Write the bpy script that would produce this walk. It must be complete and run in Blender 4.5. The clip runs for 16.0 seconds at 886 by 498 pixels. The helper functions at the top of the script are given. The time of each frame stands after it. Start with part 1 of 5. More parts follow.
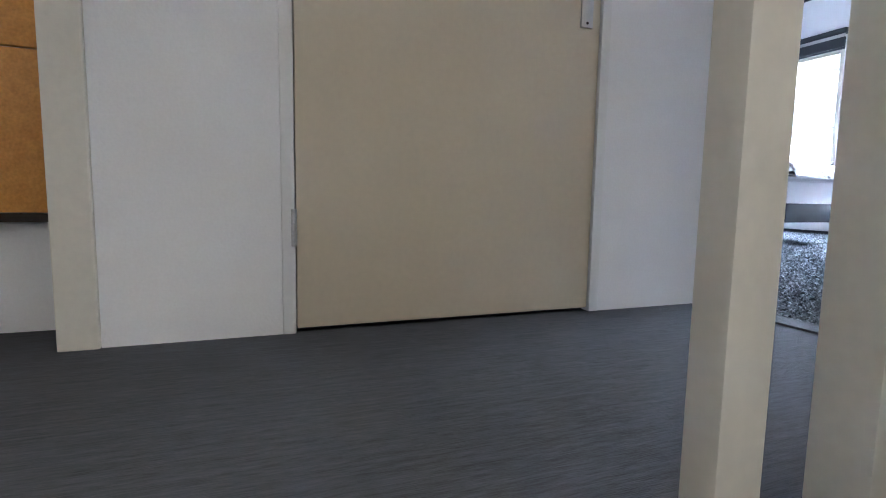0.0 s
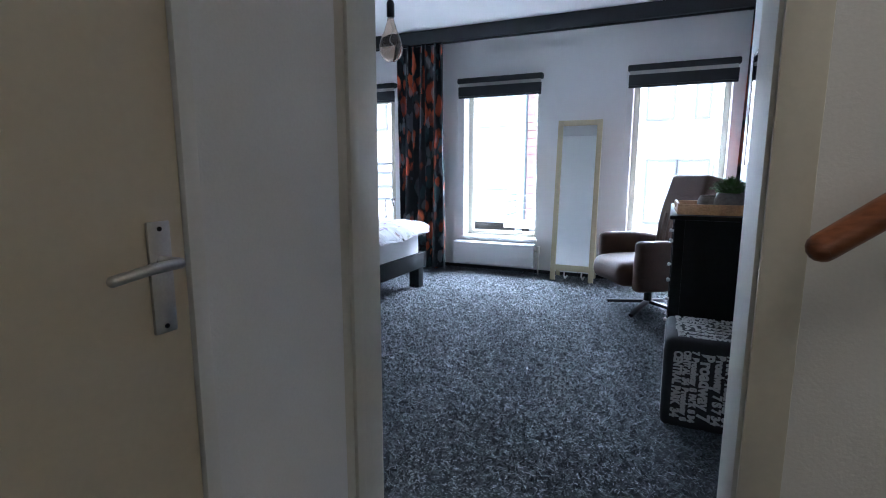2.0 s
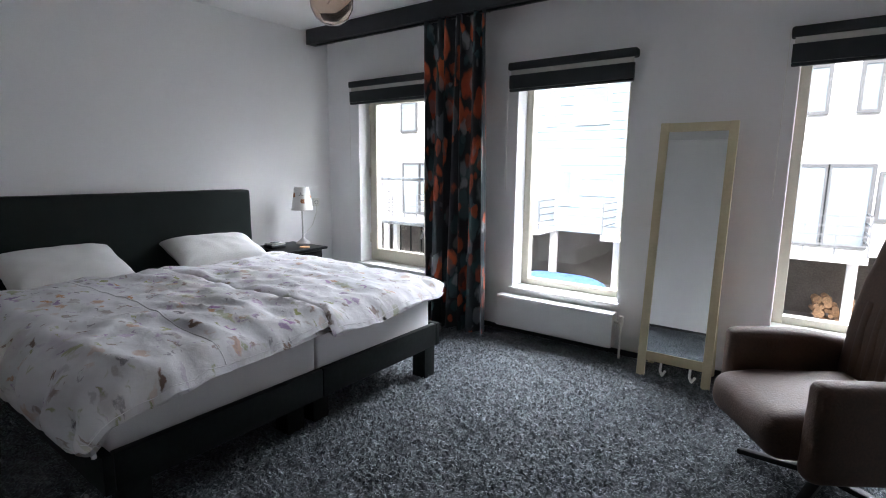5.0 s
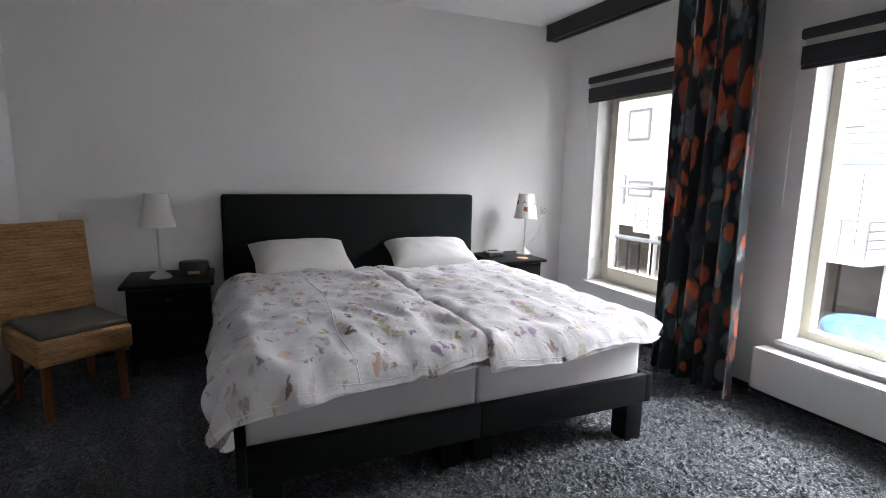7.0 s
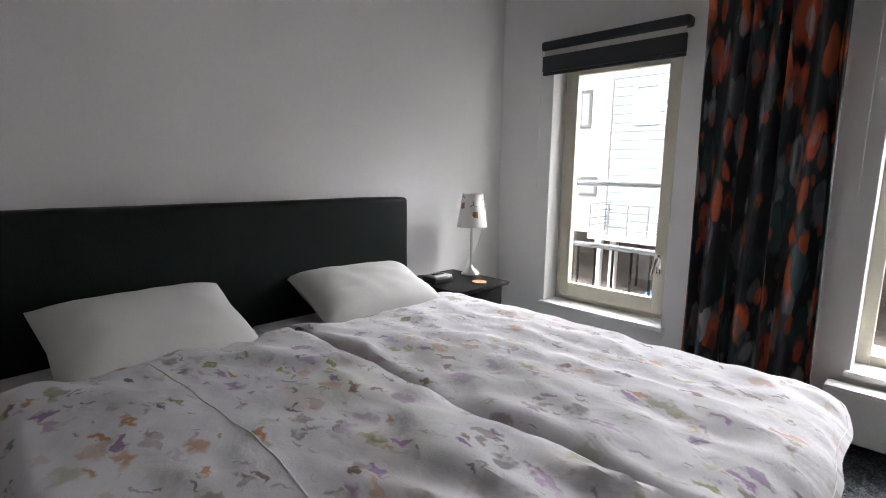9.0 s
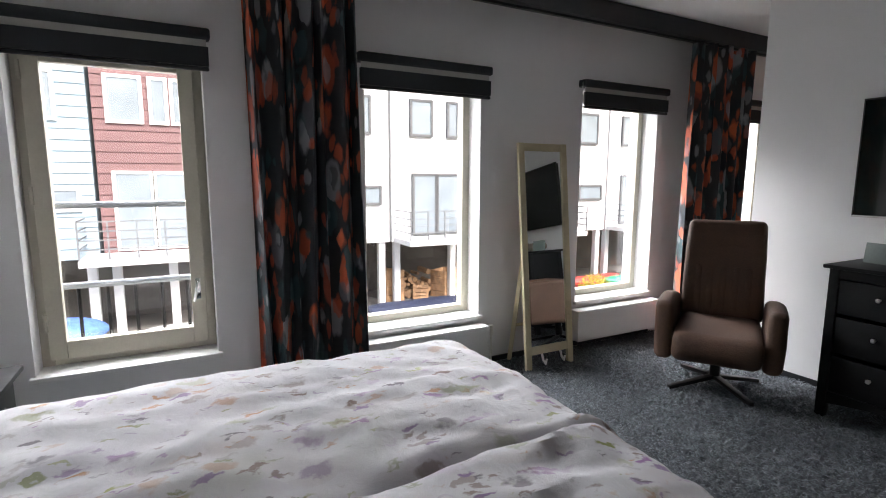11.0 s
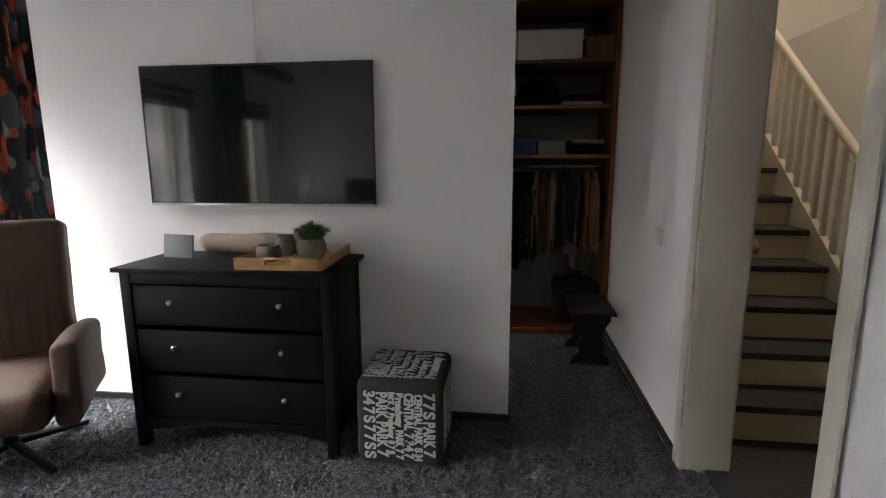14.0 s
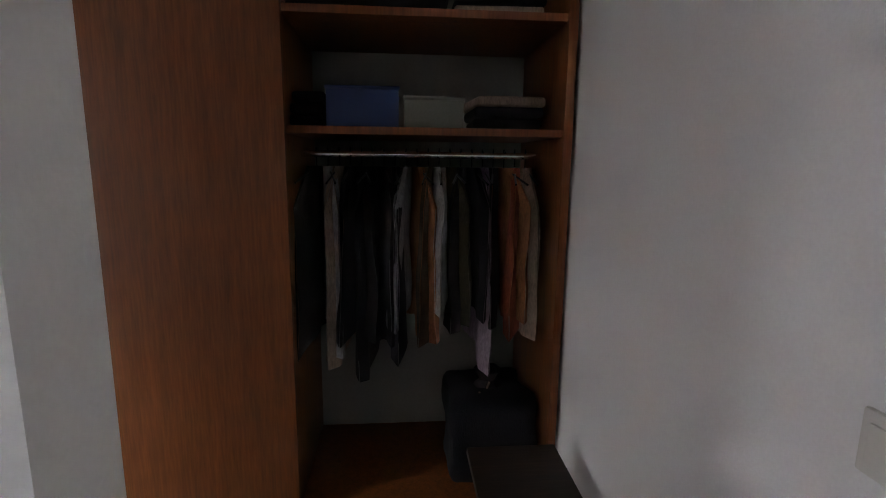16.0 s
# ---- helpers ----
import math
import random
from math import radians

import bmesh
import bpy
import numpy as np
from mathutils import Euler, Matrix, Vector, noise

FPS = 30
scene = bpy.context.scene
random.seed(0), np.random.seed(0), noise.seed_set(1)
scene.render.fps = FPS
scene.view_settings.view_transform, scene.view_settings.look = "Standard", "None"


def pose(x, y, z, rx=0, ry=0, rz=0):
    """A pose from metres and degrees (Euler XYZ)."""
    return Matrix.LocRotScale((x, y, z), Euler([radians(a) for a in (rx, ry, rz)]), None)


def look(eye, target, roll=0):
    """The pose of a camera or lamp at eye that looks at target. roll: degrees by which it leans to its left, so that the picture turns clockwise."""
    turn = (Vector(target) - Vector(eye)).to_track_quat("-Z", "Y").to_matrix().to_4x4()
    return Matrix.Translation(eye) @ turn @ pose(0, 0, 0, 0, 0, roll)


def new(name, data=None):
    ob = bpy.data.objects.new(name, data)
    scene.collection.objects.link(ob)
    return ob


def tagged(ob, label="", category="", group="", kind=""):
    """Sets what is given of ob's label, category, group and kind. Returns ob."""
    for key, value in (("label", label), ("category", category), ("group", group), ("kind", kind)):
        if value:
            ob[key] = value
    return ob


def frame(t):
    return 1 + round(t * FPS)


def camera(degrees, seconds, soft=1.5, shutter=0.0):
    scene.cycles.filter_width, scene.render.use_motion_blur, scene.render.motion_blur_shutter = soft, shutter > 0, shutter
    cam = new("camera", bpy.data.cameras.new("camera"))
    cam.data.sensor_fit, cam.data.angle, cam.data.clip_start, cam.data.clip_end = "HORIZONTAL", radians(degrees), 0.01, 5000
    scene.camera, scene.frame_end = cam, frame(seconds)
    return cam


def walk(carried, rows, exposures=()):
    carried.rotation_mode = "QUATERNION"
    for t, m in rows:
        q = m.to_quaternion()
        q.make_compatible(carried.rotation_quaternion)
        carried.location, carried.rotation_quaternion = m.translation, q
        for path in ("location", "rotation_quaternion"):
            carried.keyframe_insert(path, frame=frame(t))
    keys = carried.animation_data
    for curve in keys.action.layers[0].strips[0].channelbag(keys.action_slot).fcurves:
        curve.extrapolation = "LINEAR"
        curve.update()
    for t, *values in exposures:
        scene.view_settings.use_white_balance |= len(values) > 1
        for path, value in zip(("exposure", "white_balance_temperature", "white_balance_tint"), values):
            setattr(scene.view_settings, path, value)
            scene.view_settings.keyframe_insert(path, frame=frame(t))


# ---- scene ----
cam = camera(83.0, 16.0, soft=1.0, shutter=0.0)
# the last steps up to the landing, then the bedroom
PATH = [
    (0, (5.030, -5.689, 0.350), (3.165, -4.998, 0.137), 1.0),
    (0.5, (4.858, -5.587, 0.607), (3.132, -4.620, 0.315), 0.1),
    (1, (4.740, -5.485, 0.769), (3.356, -4.070, 0.484), 0.3),
    (1.5, (4.63, -5.403, 0.944), (3.568, -3.739, 0.622), 0.4),
    (2, (4.502, -5.323, 1.102), (3.684, -3.524, 0.795), 0.1),
    (2.5, (4.447, -5.244, 1.211), (3.71, -3.409, 0.913), -0.3),
    (3, (4.345, -4.995, 1.225), (3.669, -3.137, 0.921), -0.1),
    (3.2, (4.332, -4.858, 1.223), (3.676, -2.994, 0.911), 0.1),
    (5.3, (4.185, -3.374, 1.324), (2.914, -1.862, 1.006), 0.6),
    (5.5, (4.174, -3.277, 1.325), (2.834, -1.826, 1.009), 0.6),
    (6, (4.172, -3.109, 1.302), (2.665, -1.829, 1.001), 0.8),
    (6.5, (4.153, -2.988, 1.306), (2.461, -1.967, 1.001), 0.9),
    (7, (4.106, -2.967, 1.304), (2.3, -2.164, 0.999), 1.2),
    (7.5, (3.807, -2.937, 1.292), (1.953, -2.252, 0.986), 1.4),
    (8, (3.445, -2.894, 1.287), (1.586, -2.227, 0.975), 1.3),
    (8.2, (3.313, -2.869, 1.279), (1.452, -2.207, 0.969), 1.1),
    (9.2, (2.38, -2.97, 1.285), (1.219, -1.371, 0.975), 1.0),
    (10.3, (1.556, -2.901, 1.271), (1.702, -0.926, 0.993), 1.0),
    (10.5, (1.442, -2.883, 1.291), (1.826, -0.94, 1.008), 0.8),
    (11, (1.308, -3.026, 1.357), (2.226, -1.271, 1.078), 0.2),
    (11.5, (1.237, -3.217, 1.393), (2.531, -1.719, 1.108), -0.3),
    (12, (1.231, -3.372, 1.416), (2.721, -2.072, 1.115), -0.6),
    (12.5, (1.259, -3.408, 1.403), (2.868, -2.259, 1.098), -0.6),
    (13, (1.431, -3.417, 1.369), (3.175, -2.491, 1.049), -0.6),
    (13.5, (1.924, -3.303, 1.388), (3.819, -2.764, 1.043), -0.3),
    (14, (2.497, -3.317, 1.357), (4.452, -3.073, 1.011), -0.2),
    (14.5, (3.048, -3.336, 1.329), (5.02, -3.308, 0.998), -0.1),
]
# the last steps into the closet passage
CLOSET_STEPS = [
    (15.0, 3.525, -3.470, 1.340, -91.3, -9.5, 0.5),
    (15.5, 4.138, -3.528, 1.310, -93.6, -9.8, 0.3),
    (16.0, 4.716, -3.542, 1.298, -94.9, -10.1, -0.7),
]
walk(
    cam,
    [(t, look(eye, target, roll)) for t, eye, target, roll in PATH]
    + [(t, pose(x, y, z, 90 + p, r, w)) for t, x, y, z, w, p, r in CLOSET_STEPS],
    exposures=[(0.0, 3.7, 5000, 14), (0.5, 3.45, 5000, 14), (1.0, 3.15, 5100, 14), (1.5, 2.6, 5150, 14), (2.0, 2.3, 5150, 12), (3.0, 2.25, 5150, 11), (5.3, 1.5, 6300, 14), (7.0, 1.7, 6500, 15), (8.0, 1.65, 6700, 15), (10.3, 0.95, 6600, 15), (11.0, 1.1, 6600, 15), (12.0, 1.5, 6800, 16), (12.5, 1.6, 6800, 16), (13.5, 1.55, 6900, 17), (14.0, 1.85, 6900, 17), (14.5, 2.45, 6700, 15), (15.0, 2.65, 6500, 16), (15.5, 2.35, 6300, 16), (16.0, 2.25, 6600, 17)],
)

# ---------------------------------------------------------------- light
world = bpy.data.worlds.new("overcast_sky")
scene.world = world
world.use_nodes = True
wn = world.node_tree.nodes
sky = wn.new("ShaderNodeTexSky")
sky.sky_type, sky.sun_disc = "NISHITA", False
sky.sun_elevation, sky.sun_rotation = radians(48), radians(150)
sky.dust_density, sky.air_density = 4.0, 1.6
world.node_tree.links.new(sky.outputs[0], wn["Background"].inputs[0])
wn["Background"].inputs[1].default_value = 0.15

sun = new("sun", bpy.data.lights.new("sun", "SUN"))
sun.data.energy, sun.data.angle, sun.data.color = 4.5, radians(25), (1.0, 0.97, 0.93)
# the sun stands over the roof behind the opposite houses' viewer side
sun.matrix_world = look((6, -14, 20), (2, 8, 0))


def area_lamp(name, x, y, z, w, h, watts, aim, tint=(0.93, 0.97, 1.0)):
    """An added rectangular area lamp, aimed at a point."""
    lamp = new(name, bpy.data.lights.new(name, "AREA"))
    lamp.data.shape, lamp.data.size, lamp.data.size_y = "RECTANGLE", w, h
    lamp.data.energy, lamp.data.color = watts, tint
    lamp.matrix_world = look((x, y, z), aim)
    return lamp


# window openings on the street side: x from, x to, sill height
WINDOWS = [(0.62, 1.45), (2.34, 3.18), (4.10, 4.94), (5.84, 6.68)]
SILL, HEAD = 0.37, 2.03
# unseen lamp outside, added in place of sky light through the windows
area_lamp("window_daylight", 1.2, 6.0, 6.5, 10.0, 5.0, 2300, (1.8, 0.0, 1.2))
# added warm fill lamp for the landing, under the closed stairwell ceiling
area_lamp("stairwell_fill", 6.0, -5.4, 5.15, 1.6, 1.2, 13.5, (5.4, -5.3, 0.0), (1.0, 0.82, 0.58))

# ---------------------------------------------------------------- materials


def surface(name, base, rough=0.6, metal=0.0, vary=0.06, scale=5.0, bump=0.0, bscale=120.0, coat=0.0, stretch=(1, 1, 1), second=None, spec=0.5):
    """Paint, plaster, cloth or metal with two scales of variation and a fine relief."""
    m = bpy.data.materials.new(name)
    m.use_nodes = True
    nt = m.node_tree
    n, ln = nt.nodes, nt.links
    bs = n["Principled BSDF"]
    tc = n.new("ShaderNodeTexCoord")
    mp = n.new("ShaderNodeMapping")
    mp.inputs["Scale"].default_value = stretch
    ln.new(tc.outputs["Object"], mp.inputs[0])
    big, fine = n.new("ShaderNodeTexNoise"), n.new("ShaderNodeTexNoise")
    big.inputs["Scale"].default_value, big.inputs["Detail"].default_value = scale, 4
    fine.inputs["Scale"].default_value, fine.inputs["Detail"].default_value = bscale, 3
    for t in (big, fine):
        ln.new(mp.outputs[0], t.inputs["Vector"])
    add = n.new("ShaderNodeMath")
    add.operation = "ADD"
    ln.new(big.outputs[0], add.inputs[0])
    ln.new(fine.outputs[0], add.inputs[1])
    ramp = n.new("ShaderNodeMapRange")
    ramp.inputs["From Min"].default_value, ramp.inputs["From Max"].default_value = 0.7, 1.3
    ln.new(add.outputs[0], ramp.inputs["Value"])
    mix = n.new("ShaderNodeMix")
    mix.data_type = "RGBA"
    lo = second or tuple(c * (1 - vary) for c in base)
    hi = tuple(min(1, c * (1 + vary)) for c in base)
    mix.inputs[6].default_value, mix.inputs[7].default_value = (*lo, 1), (*hi, 1)
    ln.new(ramp.outputs[0], mix.inputs[0])
    ln.new(mix.outputs[2], bs.inputs["Base Color"])
    bs.inputs["Metallic"].default_value = metal
    rr = n.new("ShaderNodeMapRange")
    rr.inputs["To Min"].default_value, rr.inputs["To Max"].default_value = max(0.02, rough - 0.07), min(1, rough + 0.07)
    ln.new(big.outputs[0], rr.inputs["Value"])
    ln.new(rr.outputs[0], bs.inputs["Roughness"])
    bs.inputs["Coat Weight"].default_value = coat
    bs.inputs["Specular IOR Level"].default_value = spec
    if bump:
        b = n.new("ShaderNodeBump")
        b.inputs["Strength"].default_value, b.inputs["Distance"].default_value = min(1, bump), 0.004
        ln.new(fine.outputs[0], b.inputs["Height"])
        ln.new(b.outputs[0], bs.inputs["Normal"])
    return m


def wood(name, dark, light, rough=0.45, along="z", scale=1.0, coat=0.0):
    """Grain drawn out along one axis."""
    st = {"x": (1.2, 16, 16), "y": (16, 1.2, 16), "z": (16, 16, 1.2)}[along]
    return surface(name, light, rough, 0, 0.12, 2.2 * scale, 0.12, 9 * scale, coat, st, dark)


def cells(name, ground, inks, sizes, stretch, cover, rough=0.85, distort=0.25, bump=0.1, crease=0.0, ragged=9.0):
    """Printed cloth: two layers of irregular blots in several inks on a ground colour."""
    m = bpy.data.materials.new(name)
    m.use_nodes = True
    nt = m.node_tree
    n, ln = nt.nodes, nt.links
    bs = n["Principled BSDF"]
    bs.inputs["Roughness"].default_value = rough
    tc = n.new("ShaderNodeTexCoord")
    mp = n.new("ShaderNodeMapping")
    mp.inputs["Scale"].default_value = stretch
    ln.new(tc.outputs["UV"], mp.inputs[0])
    wob = n.new("ShaderNodeTexNoise")
    wob.inputs["Scale"].default_value, wob.inputs["Detail"].default_value = ragged, 5
    ln.new(mp.outputs[0], wob.inputs["Vector"])
    off = n.new("ShaderNodeVectorMath")
    off.operation = "MULTIPLY_ADD"
    off.inputs[1].default_value = (distort, distort, distort)
    ln.new(wob.outputs["Color"], off.inputs[0])
    ln.new(mp.outputs[0], off.inputs[2])
    last = None
    for i, size in enumerate(sizes):
        v = n.new("ShaderNodeTexVoronoi")
        v.inputs["Randomness"].default_value = 1.0
        if isinstance(size, tuple):
            # drawn-out blots, turned a little: cells per metre along and across, angle
            turn = n.new("ShaderNodeMapping")
            turn.inputs["Scale"].default_value = (size[0], size[1], 1)
            turn.inputs["Rotation"].default_value = (0, 0, radians(size[2]))
            turn.inputs["Location"].default_value = (i * 3.7, i * 1.9, i * 2.3)
            ln.new(off.outputs[0], turn.inputs[0])
            ln.new(turn.outputs[0], v.inputs["Vector"])
            v.inputs["Scale"].default_value = 1.0
        else:
            v.inputs["Scale"].default_value = size
            ln.new(off.outputs[0], v.inputs["Vector"])
        sep = n.new("ShaderNodeSeparateColor")
        ln.new(v.outputs["Color"], sep.inputs[0])
        ink = n.new("ShaderNodeValToRGB")
        ink.color_ramp.interpolation = "CONSTANT"
        el = ink.color_ramp.elements
        while len(el) < len(inks):
            el.new(0.5)
        for k, c in enumerate(inks):
            el[k].position, el[k].color = k / len(inks), (*c, 1)
        ln.new(sep.outputs[0], ink.inputs[0])
        edge = n.new("ShaderNodeMapRange")
        edge.inputs["From Min"].default_value, edge.inputs["From Max"].default_value = cover[i][1], cover[i][1] - (cover[i][4] if len(cover[i]) > 4 else 0.12)
        ln.new(v.outputs["Distance"], edge.inputs["Value"])
        on = n.new("ShaderNodeMath")
        on.operation = "LESS_THAN"
        on.inputs[1].default_value = cover[i][0]
        ln.new(sep.outputs[1], on.inputs[0])
        mask = n.new("ShaderNodeMath")
        mask.operation = "MULTIPLY"
        ln.new(edge.outputs[0], mask.inputs[0])
        ln.new(on.outputs[0], mask.inputs[1])
        soft = n.new("ShaderNodeMath")
        soft.operation = "MULTIPLY"
        ln.new(mask.outputs[0], soft.inputs[0])
        fade = n.new("ShaderNodeMapRange")
        fade.inputs["To Min"].default_value, fade.inputs["To Max"].default_value = cover[i][2], cover[i][3]
        ln.new(sep.outputs[2], fade.inputs["Value"])
        ln.new(fade.outputs[0], soft.inputs[1])
        mx = n.new("ShaderNodeMix")
        mx.data_type = "RGBA"
        mx.inputs[6].default_value = (*ground, 1)
        if last:
            ln.new(last, mx.inputs[6])
        ln.new(ink.outputs[0], mx.inputs[7])
        ln.new(soft.outputs[0], mx.inputs[0])
        last = mx.outputs[2]
    ln.new(last, bs.inputs["Base Color"])
    weave = n.new("ShaderNodeTexNoise")
    weave.inputs["Scale"].default_value = 400
    ln.new(tc.outputs["Object"], weave.inputs["Vector"])
    b = n.new("ShaderNodeBump")
    b.inputs["Strength"].default_value, b.inputs["Distance"].default_value = bump, 0.002
    ln.new(weave.outputs[0], b.inputs["Height"])
    if crease:
        cr = n.new("ShaderNodeTexNoise")
        cr.inputs["Scale"].default_value, cr.inputs["Detail"].default_value, cr.inputs["Distortion"].default_value = 6.0, 5.0, 0.5
        ln.new(tc.outputs["Object"], cr.inputs["Vector"])
        b2 = n.new("ShaderNodeBump")
        b2.inputs["Strength"].default_value, b2.inputs["Distance"].default_value = crease, 0.018
        ln.new(cr.outputs[0], b2.inputs["Height"])
        ln.new(b2.outputs[0], b.inputs["Normal"])
    ln.new(b.outputs[0], bs.inputs["Normal"])
    return m


def glass(name, tint=(1, 1, 1), rough=0.0, mixin=0.0):
    m = bpy.data.materials.new(name)
    m.use_nodes = True
    bs = m.node_tree.nodes["Principled BSDF"]
    bs.inputs["Base Color"].default_value = (*tint, 1)
    bs.inputs["Roughness"].default_value = rough
    bs.inputs["Transmission Weight"].default_value = 1.0
    bs.inputs["IOR"].default_value = 1.45
    return m


M = {}
M["wall"] = surface("white_wall_paint", (0.84, 0.84, 0.835), 0.8, 0, 0.03, 1.5, 0.14, 160)
M["ceiling"] = surface("ceiling_paint", (0.86, 0.86, 0.85), 0.85, 0, 0.03, 1.2, 0.2, 140)
M["cream"] = surface("cream_lacquer", (0.66, 0.58, 0.43), 0.38, 0, 0.03, 2.0, 0.05, 60)
M["trim"] = surface("cream_frame_paint", (0.70, 0.67, 0.58), 0.42, 0, 0.04, 3, 0.08, 70)
M["frame"] = surface("beige_window_paint", (0.52, 0.49, 0.40), 0.45, 0, 0.05, 4, 0.1, 80)
M["white"] = surface("white_enamel", (0.80, 0.80, 0.78), 0.35, 0, 0.03, 3, 0.05, 80)
M["black"] = surface("dark_paint", (0.012, 0.014, 0.017), 0.5, 0, 0.3, 4, 0.1, 80)
M["blind"] = surface("dark_blind_fabric", (0.022, 0.026, 0.030), 0.7, 0, 0.2, 8, 0.3, 300)
M["sheer"] = surface("pale_blind_fabric", (0.55, 0.54, 0.50), 0.8, 0, 0.06, 8, 0.2, 300)
M["carpet"] = surface("grey_shag_carpet", (0.072, 0.080, 0.085), 0.95, 0, 0.4, 24, 1.0, 95, 0, (1, 1, 1), (0.034, 0.038, 0.041))
M["hallcarpet"] = surface("ribbed_hall_carpet", (0.050, 0.053, 0.058), 0.95, 0, 0.35, 7, 1.0, 30, 0, (18, 1.2, 1), (0.022, 0.024, 0.027))
M["leather"] = surface("black_leatherette", (0.006, 0.010, 0.009), 0.5, 0, 0.25, 5, 0.25, 140, spec=0.16)
M["bedwood"] = surface("black_stained_wood", (0.006, 0.008, 0.008), 0.52, 0, 0.3, 3, 0.1, 40, spec=0.15)
M["dresser"] = surface("black_brown_stain", (0.005, 0.0055, 0.006), 0.48, 0, 0.3, 3, 0.12, 40, spec=0.17)
M["sheet"] = surface("white_cotton", (0.70, 0.69, 0.70), 0.9, 0, 0.03, 4, 0.3, 260)
M["brown"] = surface("brown_suede", (0.072, 0.036, 0.021), 0.68, 0, 0.22, 7, 0.4, 110)
M["steel"] = surface("satin_steel", (0.62, 0.61, 0.59), 0.3, 1.0, 0.06, 12, 0.05, 200)
M["chrome"] = surface("chrome", (0.78, 0.78, 0.78), 0.1, 1.0, 0.03, 12)
M["darkmetal"] = surface("dark_metal", (0.02, 0.02, 0.02), 0.35, 0.8, 0.2, 9)
M["screen"] = surface("screen_glass", (0.006, 0.011, 0.010), 0.09, 0, 0.1, 2, 0, 50, 0.45)
M["mirrorframe"] = surface("beige_mirror_paint", (0.62, 0.55, 0.36), 0.5, 0, 0.05, 5, 0.12, 60)
M["mirror"] = bpy.data.materials.new("mirror")
M["mirror"].use_nodes = True
_b = M["mirror"].node_tree.nodes["Principled BSDF"]
_b.inputs["Metallic"].default_value, _b.inputs["Roughness"].default_value = 1.0, 0.01
_b.inputs["Base Color"].default_value = (0.86, 0.88, 0.87, 1)
M["glass"] = glass("window_glass")
M["amber"] = glass("smoked_bulb_glass", (0.90, 0.79, 0.69))
M["shade"] = surface("white_lamp_shade", (0.78, 0.77, 0.74), 0.85, 0, 0.04, 6, 0.2, 200)
M["rattan"] = surface("woven_rattan", (0.36, 0.20, 0.075), 0.7, 0, 0.3, 6, 0.9, 40, 0, (1, 1, 7), (0.16, 0.075, 0.022))
M["cushion"] = surface("grey_green_cushion", (0.10, 0.095, 0.072), 0.9, 0, 0.15, 8, 0.4, 200)
M["tray"] = wood("light_wood_tray", (0.38, 0.20, 0.08), (0.56, 0.33, 0.15), 0.5, "y")
M["warmwood"] = wood("orange_brown_wood", (0.15, 0.046, 0.011), (0.25, 0.078, 0.019), 0.5, "z")
M["orangewood"] = wood("orange_wood_panel", (0.62, 0.28, 0.045), (0.72, 0.36, 0.07), 0.45, "x")
M["handrail"] = wood("brown_handrail_wood", (0.17, 0.055, 0.02), (0.28, 0.10, 0.04), 0.35, "x", 1, 0.3)
M["darkoak"] = wood("dark_oak", (0.016, 0.011, 0.008), (0.045, 0.03, 0.02), 0.5, "y")
M["stone"] = surface("grey_stoneware", (0.20, 0.18, 0.155), 0.75, 0, 0.25, 9, 0.5, 60)
M["blanket"] = surface("beige_roll_fabric", (0.42, 0.34, 0.28), 0.95, 0, 0.12, 9, 0.5, 150)
M["leaf"] = surface("green_leaf", (0.05, 0.13, 0.025), 0.6, 0, 0.4, 30)
M["backpanel"] = surface("pale_closet_back", (0.34, 0.35, 0.31), 0.8, 0, 0.06, 2, 0.1, 90)
M["plastic"] = surface("white_plastic", (0.72, 0.71, 0.66), 0.35, 0, 0.02, 5)
M["blackplastic"] = surface("black_plastic", (0.012, 0.012, 0.013), 0.4, 0, 0.1, 6)
FLORAL = [(0.20, 0.13, 0.10), (0.33, 0.18, 0.37), (0.32, 0.34, 0.11), (0.13, 0.11, 0.13), (0.46, 0.24, 0.12), (0.29, 0.20, 0.34), (0.24, 0.26, 0.09), (0.22, 0.14, 0.12)]


def floral(name, strong):
    return cells(
        name, (0.63, 0.62, 0.635), FLORAL,
        ((3.4, 5.0, 20), (5.0, 8.5, -15), (8.0, 17.0, 12), (12.0, 30.0, -20), (7.0, 15.0, 38), (20.0, 46.0, 5)), (1, 1, 1),
        [(0.60, 0.66, 0.03, 0.30 * strong ** 3, 0.5), (0.50, 0.58, 0.04, 0.34 * strong ** 3, 0.4), (0.34, 0.40, 0.2, 0.80 * strong, 0.16), (0.34, 0.42, 0.25, 0.95 * strong, 0.18), (0.20, 0.36, 0.3, 0.8 * strong, 0.14), (0.22, 0.40, 0.3, 0.9 * strong, 0.2)],
        0.9, 0.11, 0.3, 0.6, 22.0,
    )


M["duvet"] = floral("floral_duvet_print", 1.1)
M["duvet_faint"] = floral("washed_floral_duvet_print", 0.92)
M["curtain"] = cells(
    "painted_curtain_print", (0.018, 0.023, 0.028),
    [(0.72, 0.15, 0.055), (0.016, 0.02, 0.026), (0.035, 0.075, 0.080), (0.62, 0.12, 0.045), (0.024, 0.026, 0.032), (0.36, 0.38, 0.40), (0.08, 0.14, 0.15), (0.55, 0.11, 0.05), (0.018, 0.022, 0.028), (0.14, 0.15, 0.17)],
    (5.6, 8.5, 12.0), (2.3, 0.80, 1.0), [(0.85, 0.60, 0.65, 1.0), (0.50, 0.52, 0.35, 1.0), (0.30, 0.46, 0.3, 0.9)], 0.8, 0.09, 0.2,
)

# ---------------------------------------------------------------- mesh tools


